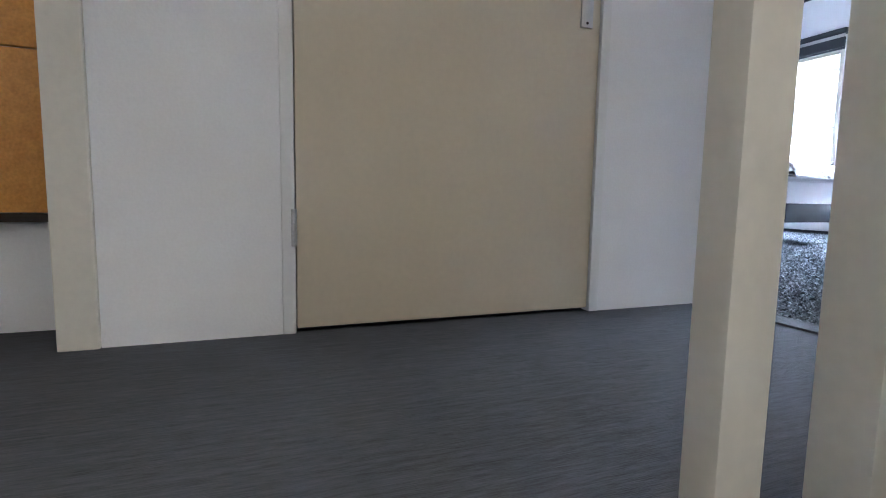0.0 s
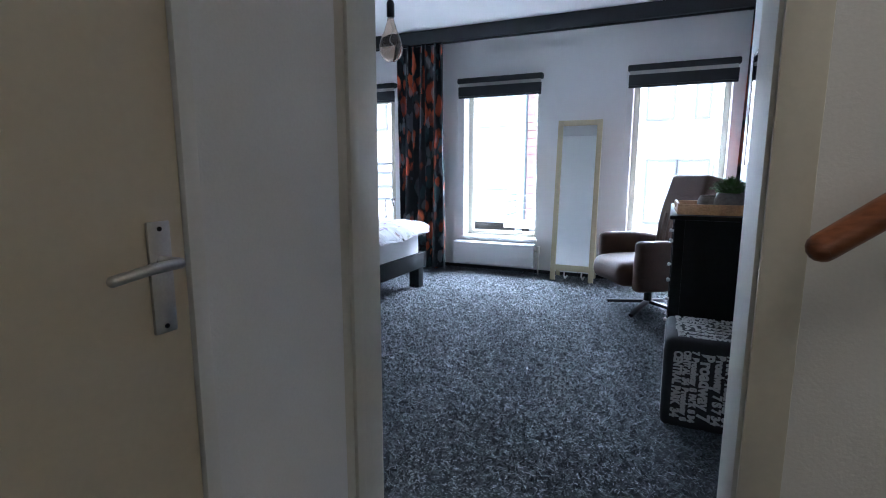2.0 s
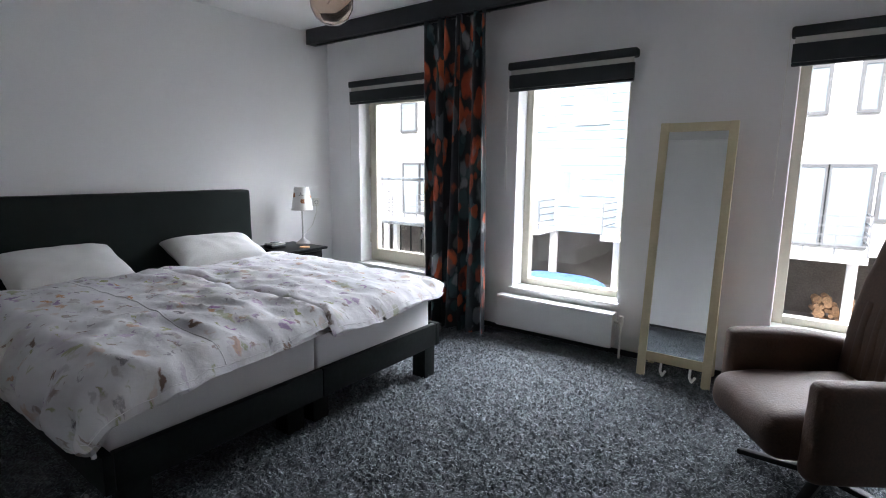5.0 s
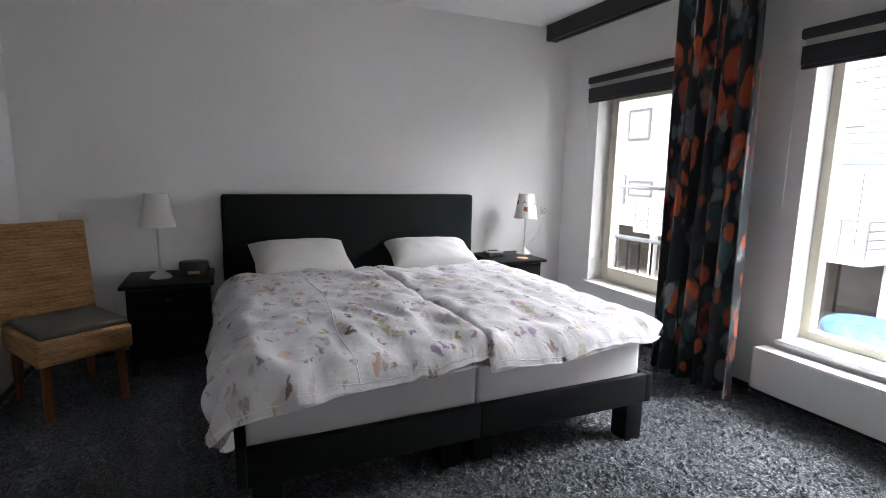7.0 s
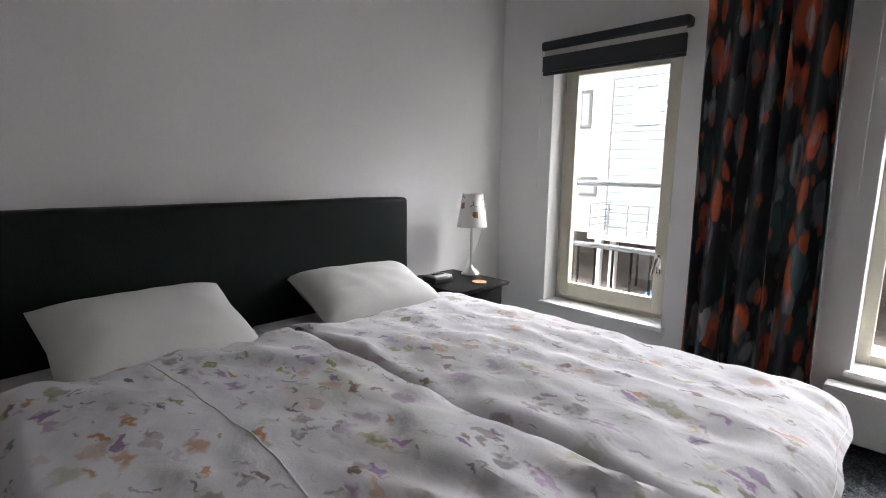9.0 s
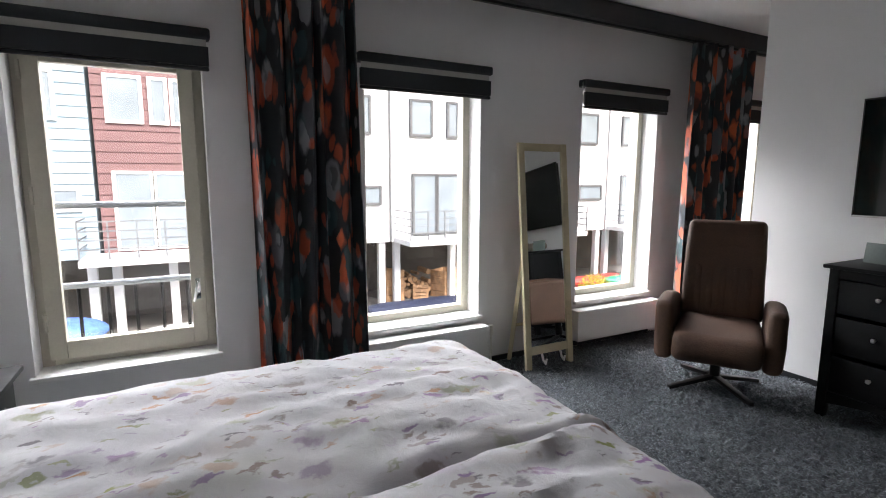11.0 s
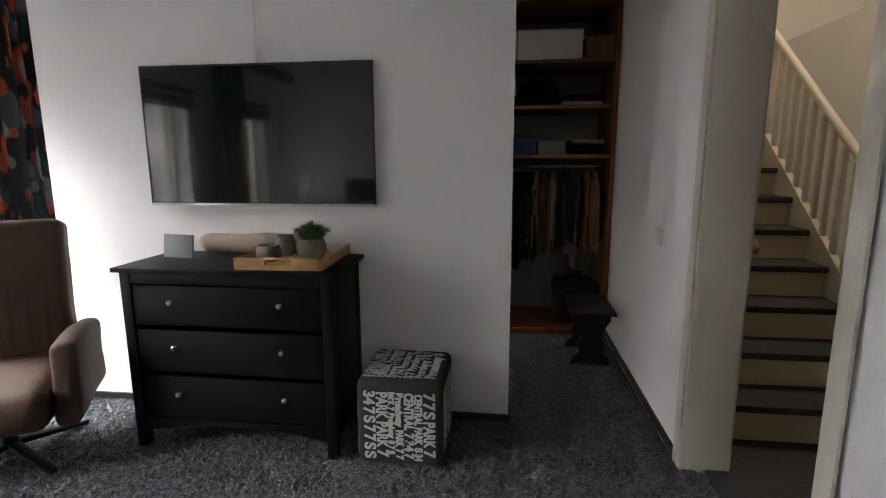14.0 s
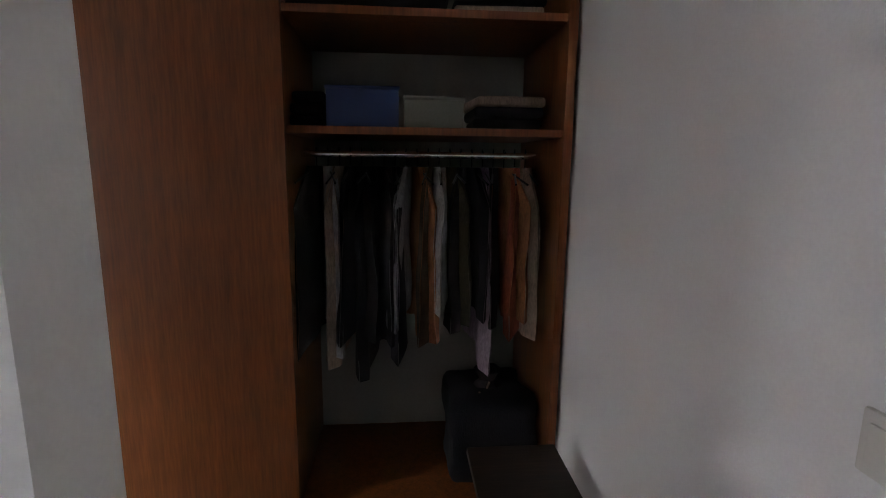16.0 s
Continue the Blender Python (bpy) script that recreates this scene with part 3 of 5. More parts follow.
def duvet(y_seam, side, length, over_foot, over_side, seed, cloth, label):
    """side: -1 or +1, the way from the seam to the outer edge of the bed."""
    t = thing("duvet", (0, 0, 0), label, "duvet", "duvets on the bed")
    width_flat = 0.92
    total_x, total_y = length + over_foot, width_flat + over_side
    bm = B()
    grids = []
    for lower in (0, 1):
        def fn(u, v, lower=lower):
            # the foot corner is cut round
            a, b = max(0.0, (u - 0.86) / 0.14), max(0.0, (v - 0.78) / 0.22)
            if a > 0 and b > 0:
                f = max(a, b) / math.hypot(a, b)
                u, v = 0.86 + 0.14 * a * f, 0.78 + 0.22 * b * f
            hem = 0.03 * noise.noise(Vector((u * 3 + seed, v * 3, 2.2)))
            sx = u * (total_x + hem * (1 if u > 0.98 else 0.4))
            sy = v * (total_y + hem)
            skew = v * u * (-0.32 if side < 0 else 0.03)
            dx, zx = fall(sx - skew * 0.3, length, 0.10)
            dy, zy = fall(sy, width_flat, 0.11)
            edge = min(u, 1 - u, v * 0.8 + 0.02, 1 - v) * 8
            puff = 0.095 * (1 - math.exp(-edge * 2.6))
            if lower:
                puff = -0.004
            p = Vector((sx, sy, seed))
            wr = 0.020 * noise.noise(Vector((sx * 2.1, sy * 3.2, seed))) + 0.012 * noise.noise(Vector((sx * 4.5 + sy * 3, sy * 7.5, seed + 3)))
            ridge = noise.noise(Vector((sx * 1.6 - sy * 1.2, sy * 5.5 + sx * 2.5, seed + 9)))
            wr += 0.020 * max(0, 0.35 - abs(ridge)) / 0.35 * (0.4 + noise.noise(p * 1.3))
            wr += 0.009 * noise.noise(Vector((sx * 10, sy * 15, seed + 5))) + 0.010 * (u ** 3) * noise.noise(Vector((sx * 7, sy * 24, seed + 6)))
            hang = min(1.0, (zx + zy) * 8)
            wave = 0.022 * math.sin(sx * 26 + 3 * noise.noise(Vector((sx * 3, 0, seed)))) * min(1.0, zy * 6)
            wave2 = 0.020 * math.sin(sy * 24 + seed) * min(1.0, zx * 6)
            if lower:
                wr *= 0.3
            z = 0.552 - max(zx, zy) - 0.35 * min(zx, zy) + (puff + wr) * (1 - 0.55 * hang) + 0.02 * math.exp(-((v - 0.05) / 0.05) ** 2) * (0 if lower else 1)
            out = (puff * 0.55 + wr) * hang
            x = 0.60 + dx + (out + wave2 if zx > 0.01 else 0.0)
            y = y_seam + side * (dy + (out + wave if zy > 0.01 else 0.0))
            return (x, y, z)

        sheet(bm, 92, 52, fn, (total_x, total_y))
    bmesh.ops.remove_doubles(bm, verts=bm.verts, dist=0.0005)
    cover = part("cover", bm, cloth, t)
    hem = B()
    bent(hem, [Vector(fn(0.992, 0.04 + 0.92 * k / 40, 0)) for k in range(41)], 0.0018, 6)
    part("hem", hem, M["sheet"], cover, "sewn white hem")
    if side > 0:
        return t
    seam = B()
    line = [Vector(fn(0.04 + 0.95 * k / 60, 0.47 + 0.02 * math.sin(k * 0.11 + seed), 0)) + Vector((0, 0, 0.0005)) for k in range(61)]
    bent(seam, line, 0.0028, 6)
    part("seam", seam, M["sheet"], cover, "thin sewn seam along the cover")
    return t


duvet(MID + 0.045, -1, 1.80, 0.03, 0.30, 2.0, M["duvet"], "white floral printed duvet hanging over the bed side, slightly rumpled")
duvet(MID - 0.02, 1, 1.82, 0.06, 0.14, 7.5, M["duvet_faint"], "white floral printed duvet lying smooth on the bed")


M["pillowcase"] = surface("off_white_pillowcase", (0.60, 0.59, 0.575), 0.9, 0, 0.05, 5, 0.3, 240)


def pillow(y, turn, tip, seed):
    t = thing("pillow", (0.56, y, 0.575), "soft white cotton pillow leaning on the headboard", "pillow", "pillows on the bed")
    bm = B()
    for s in (1, -1):
        def fn(u, v, s=s):
            a, b = u * 2 - 1, v * 2 - 1
            full = max(0.0, (1 - a ** 4) * (1 - b ** 4)) ** 0.55
            nip = 1 - 0.07 * (1 - abs(a)) * abs(b) - 0.05 * (1 - abs(b)) * abs(a)
            wr = 0.012 * noise.noise(Vector((a * 3 + seed, b * 3, s)))
            return (b * 0.235 * nip, a * 0.335 * nip, s * 0.085 * full + wr * full)

        sheet(bm, 26, 20, fn, (0.7, 0.5))
    bmesh.ops.remove_doubles(bm, verts=bm.verts, dist=0.0008)
    bmesh.ops.transform(bm, matrix=pose(0, 0, 0.10, 0, tip, turn), verts=bm.verts)
    part("cushion", bm, M["pillowcase"], t)
    return t


pillow(-2.46, 4, 24, 1.0)
pillow(-1.49, -6, 16, 4.0)

# ---------------------------------------------------------------- beside the bed


def nightstand(x1, y0, y1, top, label):
    t = thing("nightstand", (WEST, (y0 + y1) / 2, 0.0), label, "nightstand", "nightstands beside the bed")
    h = (y1 - y0) / 2
    part("top", box(B(), 0.01, x1, -h, h, top - 0.022, top, 0.005), M["dresser"], t)
    part("body", box(B(), 0.02, x1 - 0.045, -h + 0.03, h - 0.03, 0.10, top - 0.022, 0.003), M["dresser"], t)
    for k, (z0, z1) in enumerate(((top - 0.16, top - 0.035), (0.12, top - 0.175))):
        d = part("drawer", box(B(), x1 - 0.045, x1 - 0.027, -h + 0.045, h - 0.045, z0, z1, 0.004), M["dresser"], t)
        kb = B()
        lathe(kb, [(0.0, 0.022), (0.010, 0.021), (0.012, 0.015), (0.005, 0.008), (0.006, 0.0)], 14)
        bmesh.ops.transform(kb, matrix=pose(x1 - 0.027, 0, (z0 + z1) / 2, 0, 90, 0), verts=kb.verts)
        part("knob", kb, M["darkmetal"], d)
    for lx in (0.03, x1 - 0.085):
        for ly in (-h + 0.035, h - 0.075):
            part("leg", box(B(), lx, lx + 0.04, ly, ly + 0.04, 0.0, 0.10, 0.003), M["dresser"], t)
    return t


nightstand(0.50, -3.55, -3.03, 0.585, "black-stained wooden nightstand carrying a lamp and a radio")
nightstand(0.51, -0.97, -0.50, 0.60, "black-stained wooden nightstand next to the french window")


def table_lamp(x, y, z, stem, r_low, r_top, shade_h, label, shade_mat, shade_label, base_r=0.065):
    t = thing("table_lamp", (x, y, z), label, "lamp", "bedside lamps")
    part("base", lathe(B(), [(0.0, 0.0), (base_r, 0.0), (base_r, 0.008), (base_r * 0.8, 0.022), (0.018, 0.045), (0.010, 0.06), (0.0, 0.06)], 30), M["steel"], t)
    part("stem", rod(B(), (0, 0, 0.055), (0, 0, stem + 0.05), 0.0085), M["steel"], t)
    bm = B()
    lathe(bm, [(r_low, stem), (r_top, stem + shade_h), (r_top - 0.003, stem + shade_h), (r_low - 0.003, stem)], 36)
    sh = part("shade", bm, shade_mat, t, shade_label)
    for r, zz in ((r_low, stem), (r_top, stem + shade_h)):
        rim = lathe(B(), [(r + 0.001, zz - 0.004), (r + 0.002, zz), (r + 0.001, zz + 0.004), (r - 0.004, zz + 0.004), (r - 0.004, zz - 0.004), (r + 0.001, zz - 0.004)], 36)
        part("rim", rim, M["shade"], sh)
    part("bulb", lathe(B(), [(0.0, stem + 0.03), (0.012, stem + 0.03), (0.014, stem + 0.06), (0.028, stem + 0.09), (0.022, stem + 0.125), (0.0, stem + 0.135)], 16), M["plastic"], t)
    return t


table_lamp(0.45, -3.345, 0.586, 0.335, 0.105, 0.068, 0.205, "white cone shade table lamp on a steel stem on the nightstand", M["shade"], "")
printed = table_lamp(0.40, -0.535, 0.601, 0.32, 0.098, 0.066, 0.205, "small table lamp with brown flowers printed on its cream shade", M["shade"], "")
M["motif"] = surface("brown_flower_print", (0.34, 0.15, 0.07), 0.85, 0, 0.35, 60)
M["motif_grey"] = surface("grey_leaf_print", (0.34, 0.33, 0.31), 0.85, 0, 0.3, 60)


def petal(angle, high, length, wide, turn, mat):
    """A small printed petal that follows the cone of the shade."""
    bm = B()
    mid = bm.verts.new((0, 0, 0))
    rim = []
    for k in range(12):
        q = 2 * math.pi * k / 12
        du, dv = length * math.cos(q) * (1 + 0.25 * math.cos(q)), wide * math.sin(q)
        rim.append((du * math.cos(turn) - dv * math.sin(turn), du * math.sin(turn) + dv * math.cos(turn)))
    verts = []
    for du, dv in [(0, 0)] + rim:
        z = high + dv
        r = 0.098 - 0.032 * (z - 0.32) / 0.205 + 0.0009
        a = angle + du / r
        verts.append((r * math.cos(a), r * math.sin(a), z))
    mid.co = verts[0]
    ring = [bm.verts.new(v) for v in verts[1:]]
    for k in range(12):
        bm.faces.new((mid, ring[k], ring[(k + 1) % 12]))
    part("printed_petal", bm, mat, printed, "", False)


for centre, lift in ((-0.62, 0.40), (-1.75, 0.455), (0.6, 0.44)):
    for k in range(5):
        q = 2 * math.pi * k / 5 + centre
        petal(centre + 0.12 * math.cos(q), lift + 0.012 * math.sin(q), 0.013 - 0.001 * k, 0.009, 1.7 * q, M["motif"])
    for k in range(3):
        petal(centre - 0.3 + 0.16 * k, lift + 0.055 + 0.012 * (k % 2), 0.016, 0.004, 0.7 + k, M["motif_grey"])
cord = B()
bent(cord, [(0.205, -0.20, 0.94), (0.22, -0.22, 0.86), (0.23, -0.28, 0.74), (0.25, -0.37, 0.68), (0.30, -0.46, 0.66), (0.34, -0.51, 0.607), (0.36, -0.52, 0.607)], 0.0035, 6)
tagged(part("lamp_cord", cord, M["plastic"]), "thin white cord from the lamp to the wall socket", "cord")


def socket(y, z, n, x=WEST):
    t = thing("wall_socket", (x, y, z), "white double wall socket" if n > 1 else "white wall socket with a plug in it", "socket", "wall sockets")
    part("plate", box(B(), 0.0, 0.011, -0.04 * n, 0.04 * n, -0.04, 0.04, 0.004), M["plastic"], t)
    for k in range(n):
        yy = (k - (n - 1) / 2) * 0.078
        ring = B()
        lathe(ring, [(0.021, 0.0), (0.021, 0.003), (0.018, 0.003), (0.018, 0.0)], 20)
        bmesh.ops.transform(ring, matrix=pose(0.0105, yy, 0, 0, 90, 0), verts=ring.verts)
        part("well", ring, M["blackplastic"] if n == 1 else M["plastic"], t)
    return t


socket(-0.20, 0.965, 1)
socket(-3.845, 0.965, 2)

radio = thing("alarm_radio", (0.44, -3.15, 0.586), "small black oval clock radio on the nightstand", "radio")
bm = B()
lathe(bm, [(0.0, 0.0), (0.085, 0.0), (0.09, 0.012), (0.09, 0.088), (0.082, 0.098), (0.0, 0.1)], 32)
for v in bm.verts:
    v.co.x *= 0.62
part("body", bm, M["blackplastic"], radio)
part("dial", box(B(), 0.053, 0.057, -0.035, 0.035, 0.018, 0.038, 0.002), M["tray"], radio, "pale amber dial strip")
alarm = thing("alarm_clock", (0.42, -0.86, 0.601), "flat black and silver alarm clock on the nightstand", "clock")
part("body", box(B(), -0.06, 0.06, -0.075, 0.075, 0.0, 0.034, 0.010, 3), M["blackplastic"], alarm)
part("top_plate", box(B(), -0.055, 0.055, -0.070, 0.070, 0.0345, 0.046, 0.004), M["steel"], alarm, "silver top plate")
part("button", box(B(), -0.015, 0.015, -0.040, 0.040, 0.0465, 0.052, 0.002), M["blackplastic"], alarm)
part("display", box(B(), 0.060, 0.063, -0.06, 0.06, 0.006, 0.028, 0.001), M["blackplastic"], alarm)
coaster = lathe(B(), [(0.0, 0.0), (0.044, 0.0), (0.046, 0.003), (0.044, 0.007), (0.0, 0.007)], 26)
coaster = tagged(part("coaster", coaster, M["tray"]), "round brown wooden coaster on the nightstand", "coaster")
coaster.matrix_basis = pose(0.60, -0.68, 0.601)


def rattan_chair():
    t = thing("rattan_chair", (0.86, -3.77, 0.0), "woven rattan dining chair with a thin grey seat cushion", "chair", "", "", 32)
    bm = box(B(), -0.25, 0.26, -0.22, 0.22, 0.305, 0.44, 0.02, 3)
    part("seat", bm, M["rattan"], t)
    bm = box(B(), -0.03, 0.03, -0.225, 0.225, 0.0, 0.56, 0.02, 3)
    bmesh.ops.transform(bm, matrix=Matrix.Translation((-0.22, 0, 0.42)) @ Matrix.Rotation(radians(-8), 4, "Y"), verts=bm.verts)
    back = part("backrest", bm, M["rattan"], t)
    for k in range(26):
        w = B()
        z = 0.02 + k * 0.0205
        box(w, 0.029, 0.0345, -0.222, 0.222, z, z + 0.017, 0.003)
        bmesh.ops.transform(w, matrix=Matrix.Translation((-0.22, 0, 0.42)) @ Matrix.Rotation(radians(-8), 4, "Y"), verts=w.verts)
        part("strand", w, M["rattan"], back)
    for lx, ly in ((0.20, -0.17), (0.20, 0.17), (-0.20, -0.17), (-0.20, 0.17)):
        bm = B()
        rod(bm, (lx, ly, 0.35), (lx * 1.06, ly * 1.04, 0.0), 0.026, 8, 0.019)
        part("leg", bm, M["warmwood"], t)
    cu = box(B(), -0.19, 0.25, -0.205, 0.205, 0.441, 0.475, 0.014, 3)
    tagged(part("seat_cushion", cu, M["cushion"]), "thin grey-green cushion on the rattan chair", "cushion").matrix_basis = pose(0.86, -3.77, 0, 0, 0, 32)
    return t


rattan_chair()

# ---------------------------------------------------------------- pendant lamp
pend = thing("pendant_lamp", (2.66, -2.15, CEIL), "bare oversized smoked glass bulb hanging on a dark cord", "lamp")
part("canopy", lathe(B(), [(0.0, 0.0), (0.05, 0.0), (0.05, -0.012), (0.035, -0.03), (0.0, -0.032)], 24), M["blackplastic"], pend)
part("cord", rod(B(), (0, 0, -0.03), (0, 0, -0.335), 0.004, 8), M["blackplastic"], pend)
part("socket", lathe(B(), [(0.0, -0.32), (0.02, -0.325), (0.027, -0.345), (0.027, -0.425), (0.02, -0.435), (0.0, -0.436)], 20), M["blackplastic"], pend, "black lamp holder")
prof = [(0.020, -0.43), (0.026, -0.46), (0.045, -0.52), (0.070, -0.575), (0.083, -0.625), (0.080, -0.665), (0.062, -0.70), (0.035, -0.72), (0.0, -0.727)]
bm = B()
lathe(bm, prof + [(max(0.0, r - 0.003), z + 0.003) for r, z in reversed(prof)], 36)
part("bulb", bm, M["amber"], pend, "smoked amber glass bulb")
bm = B()
bent(bm, [(0.0, 0.0, -0.44), (0.02, 0.0, -0.52), (-0.02, 0.01, -0.58), (0.02, 0.0, -0.62), (-0.01, -0.01, -0.65)], 0.003, 6)
part("filament", bm, M["steel"], pend)

# ---------------------------------------------------------------- armchair
def armchair():
    t = thing("recliner_armchair", (4.36, -1.06, 0.0), "brown suede swivel recliner on a dark star foot", "armchair", "", "", 212)
    # local +x is the way it faces
    def pad(x0, x1, y0, y1, z0, z1, r, amount=0.008):
        bm = box(B(), x0, x1, y0, y1, z0, z1, r, 5)
        bmesh.ops.subdivide_edges(bm, edges=[e for e in bm.edges if e.calc_length() > 0.12], cuts=5, use_grid_fill=True)
        return soften(bm, amount, 6.0, x0 + y0)

    seat = pad(-0.26, 0.36, -0.245, 0.245, 0.23, 0.44, 0.075)
    for v in seat.verts:
        if v.co.x > 0.1:
            v.co.z -= 0.25 * (v.co.x - 0.1) ** 2 * (1.5 if v.co.z > 0.35 else -1.2)
    part("seat", seat, M["brown"], t)
    back = pad(-0.075, 0.075, -0.25, 0.25, 0.0, 0.68, 0.05, 0.005)
    for v in back.verts:
        v.co.y *= 1.0 - 0.06 * v.co.z
        v.co.x += 0.035 * math.sin(v.co.z * 4.2)
        if v.co.x > 0.03 and v.co.z < 0.50:
            v.co.x += 0.004 * abs(math.sin(v.co.y * 22))
    tiltm = Matrix.Translation((-0.25, 0, 0.40)) @ Matrix.Rotation(radians(-13), 4, "Y")
    bmesh.ops.transform(back, matrix=tiltm, verts=back.verts)
    bk = part("backrest", back, M["brown"], t)
    for k in range(5):
        y = (k - 2) * 0.075
        bm = B()

        def rib(u, v, y=y):
            z, r = 0.02 + u * 0.36, 0.036 * min(1.0, 4 * math.sin(math.pi * u) + 0.02) ** 0.5
            return (0.047 + 0.035 * math.sin(z * 4.2) + r * math.cos(2 * math.pi * v), y + r * math.sin(2 * math.pi * v), z)

        sheet(bm, 14, 14, rib)
        bmesh.ops.remove_doubles(bm, verts=bm.verts, dist=0.0005)
        bmesh.ops.transform(bm, matrix=tiltm, verts=bm.verts)
        part("channel", bm, M["brown"], bk)
    head = pad(-0.02, 0.085, -0.235, 0.235, 0.46, 0.68, 0.045, 0.005)
    bmesh.ops.transform(head, matrix=Matrix.Translation((0.0, 0, 0.0)) @ tiltm @ Matrix.Translation((0.02, 0, 0)), verts=head.verts)
    part("headrest", head, M["brown"], t)
    for s in (-1, 1):
        arm = pad(-0.30, 0.27, s * 0.298 - 0.052, s * 0.298 + 0.052, 0.22, 0.60, 0.049)
        for v in arm.verts:
            if v.co.z > 0.4:
                v.co.z -= 0.18 * max(0, -v.co.x - 0.05)
            v.co.y += s * 0.03 * (v.co.z - 0.3)
        part("armrest", arm, M["brown"], t)
    part("column", rod(B(), (-0.02, 0, 0.05), (-0.02, 0, 0.25), 0.032, 18), M["darkmetal"], t)
    part("mount", box(B(), -0.17, 0.15, -0.13, 0.13, 0.225, 0.25, 0.004), M["darkmetal"], t)
    for k in range(4):
        a = radians(40 + 90 * k)
        bm = B()
        box(bm, 0.02, 0.33, -0.022, 0.022, 0.02, 0.045, 0.006)
        for v in bm.verts:
            v.co.z += 0.035 * max(0, 1 - v.co.x / 0.3) - (0.018 if v.co.x > 0.2 else 0)
            v.co.y *= 1.1 - v.co.x
        bmesh.ops.transform(bm, matrix=Matrix.Translation((-0.02, 0, 0)) @ Matrix.Rotation(a, 4, "Z"), verts=bm.verts)
        part("foot", bm, M["darkmetal"], t)
    return t


armchair()

# ---------------------------------------------------------------- chest of drawers
def chest():
    t = thing("chest_of_drawers", (TVX - 0.005, -2.075, 0.0), "black-stained chest with three wide drawers and steel knobs", "chest of drawers")
    d, h, top = 0.465, 0.525, 0.888
    part("top", box(B(), -d, -0.0, -h, h, top - 0.022, top, 0.006), M["dresser"], t)
    for s in (-1, 1):
        part("side_panel", box(B(), -d + 0.03, -0.01, s * (h - 0.045) - 0.012, s * (h - 0.045) + 0.012, 0.09, top - 0.022, 0.003), M["dresser"], t)
        for x0 in (-d + 0.022, -0.065):
            part("leg", box(B(), x0, x0 + 0.05, s * (h - 0.05) - 0.024, s * (h - 0.05) + 0.024, 0.0, top - 0.023, 0.004), M["dresser"], t)
    part("back_panel", box(B(), -0.02, -0.008, -h + 0.05, h - 0.05, 0.09, top - 0.022), M["dresser"], t)
    part("cornice", box(B(), -d + 0.024, -d + 0.045, -h + 0.075, h - 0.075, top - 0.075, top - 0.023, 0.003), M["dresser"], t)
    edge = B()
    rows = []
    for k in range(21):
        c = k / 10 - 1
        y, low = c * (h - 0.075), 0.085 + 0.045 * (1 - c * c)
        rows.append([edge.verts.new(q) for q in ((-d + 0.03, y, low), (-d + 0.03, y, 0.155), (-d + 0.05, y, 0.155), (-d + 0.05, y, low))])
    for ra, rb in zip(rows, rows[1:]):
        for k in range(4):
            edge.faces.new((ra[k], rb[k], rb[(k + 1) % 4], ra[(k + 1) % 4]))
    edge.faces.new(rows[0])
    edge.faces.new(list(reversed(rows[-1])))
    part("apron", edge, M["dresser"], t)
    zs = (0.158, 0.385, 0.612)
    for z0 in zs:
        z1 = z0 + 0.212
        dr = part("drawer", box(B(), -d + 0.030, -d + 0.050, -h + 0.078, h - 0.078, z0 + 0.004, min(z1, top - 0.08) - 0.004, 0.004), M["dresser"], t)
        for ky in (-0.26, 0.26):
            kb = lathe(B(), [(0.0, 0.026), (0.008, 0.025), (0.0125, 0.019), (0.010, 0.013), (0.007, 0.008), (0.008, 0.0)], 16)
            bmesh.ops.transform(kb, matrix=pose(-d + 0.030, ky, (z0 + min(z1, top - 0.08)) / 2 + 0.02, 0, -90, 0), verts=kb.verts)
            part("knob", kb, M["steel"], dr, "round steel knob")
    return t


chest()
DT = 0.889
tray = thing("serving_tray", (4.76, -2.33, DT), "light wooden serving tray with hand holes", "tray", "", "", 2)
part("bottom", box(B(), -0.23, 0.23, -0.19, 0.19, 0.0, 0.010, 0.002), M["tray"], tray)
for nm, q in (("side", (-0.235, 0.235, -0.20, -0.188, 0.0, 0.052)), ("side", (-0.235, 0.235, 0.188, 0.20, 0.0, 0.052))):
    part(nm, box(B(), *q, 0.003), M["tray"], tray)
for sx in (-1, 1):
    bm = B()
    x0, x1 = sx * 0.229 - 0.006, sx * 0.229 + 0.006
    box(bm, x0, x1, -0.187, 0.187, 0.0, 0.02, 0.002)
    box(bm, x0, x1, -0.187, -0.06, 0.02, 0.055, 0.003)
    box(bm, x0, x1, 0.06, 0.187, 0.02, 0.055, 0.003)
    box(bm, x0, x1, -0.06, 0.06, 0.045, 0.055, 0.002)
    part("handle_side", bm, M["tray"], tray)


def pot(name, x, y, z, r, h, label, cat, mat):
    t = thing(name, (x, y, z), label, cat)
    pr = [(0.0, 0.0), (r * 0.75, 0.0), (r, h * 0.35), (r * 0.98, h * 0.7), (r * 0.82, h * 0.93), (r * 0.84, h), (r * 0.74, h), (r * 0.74, h * 0.75), (0.0, h * 0.72)]
    bm = lathe(B(), pr, 28)
    part("bowl", soften(bm, 0.003, 25, r), mat, t)
    return t


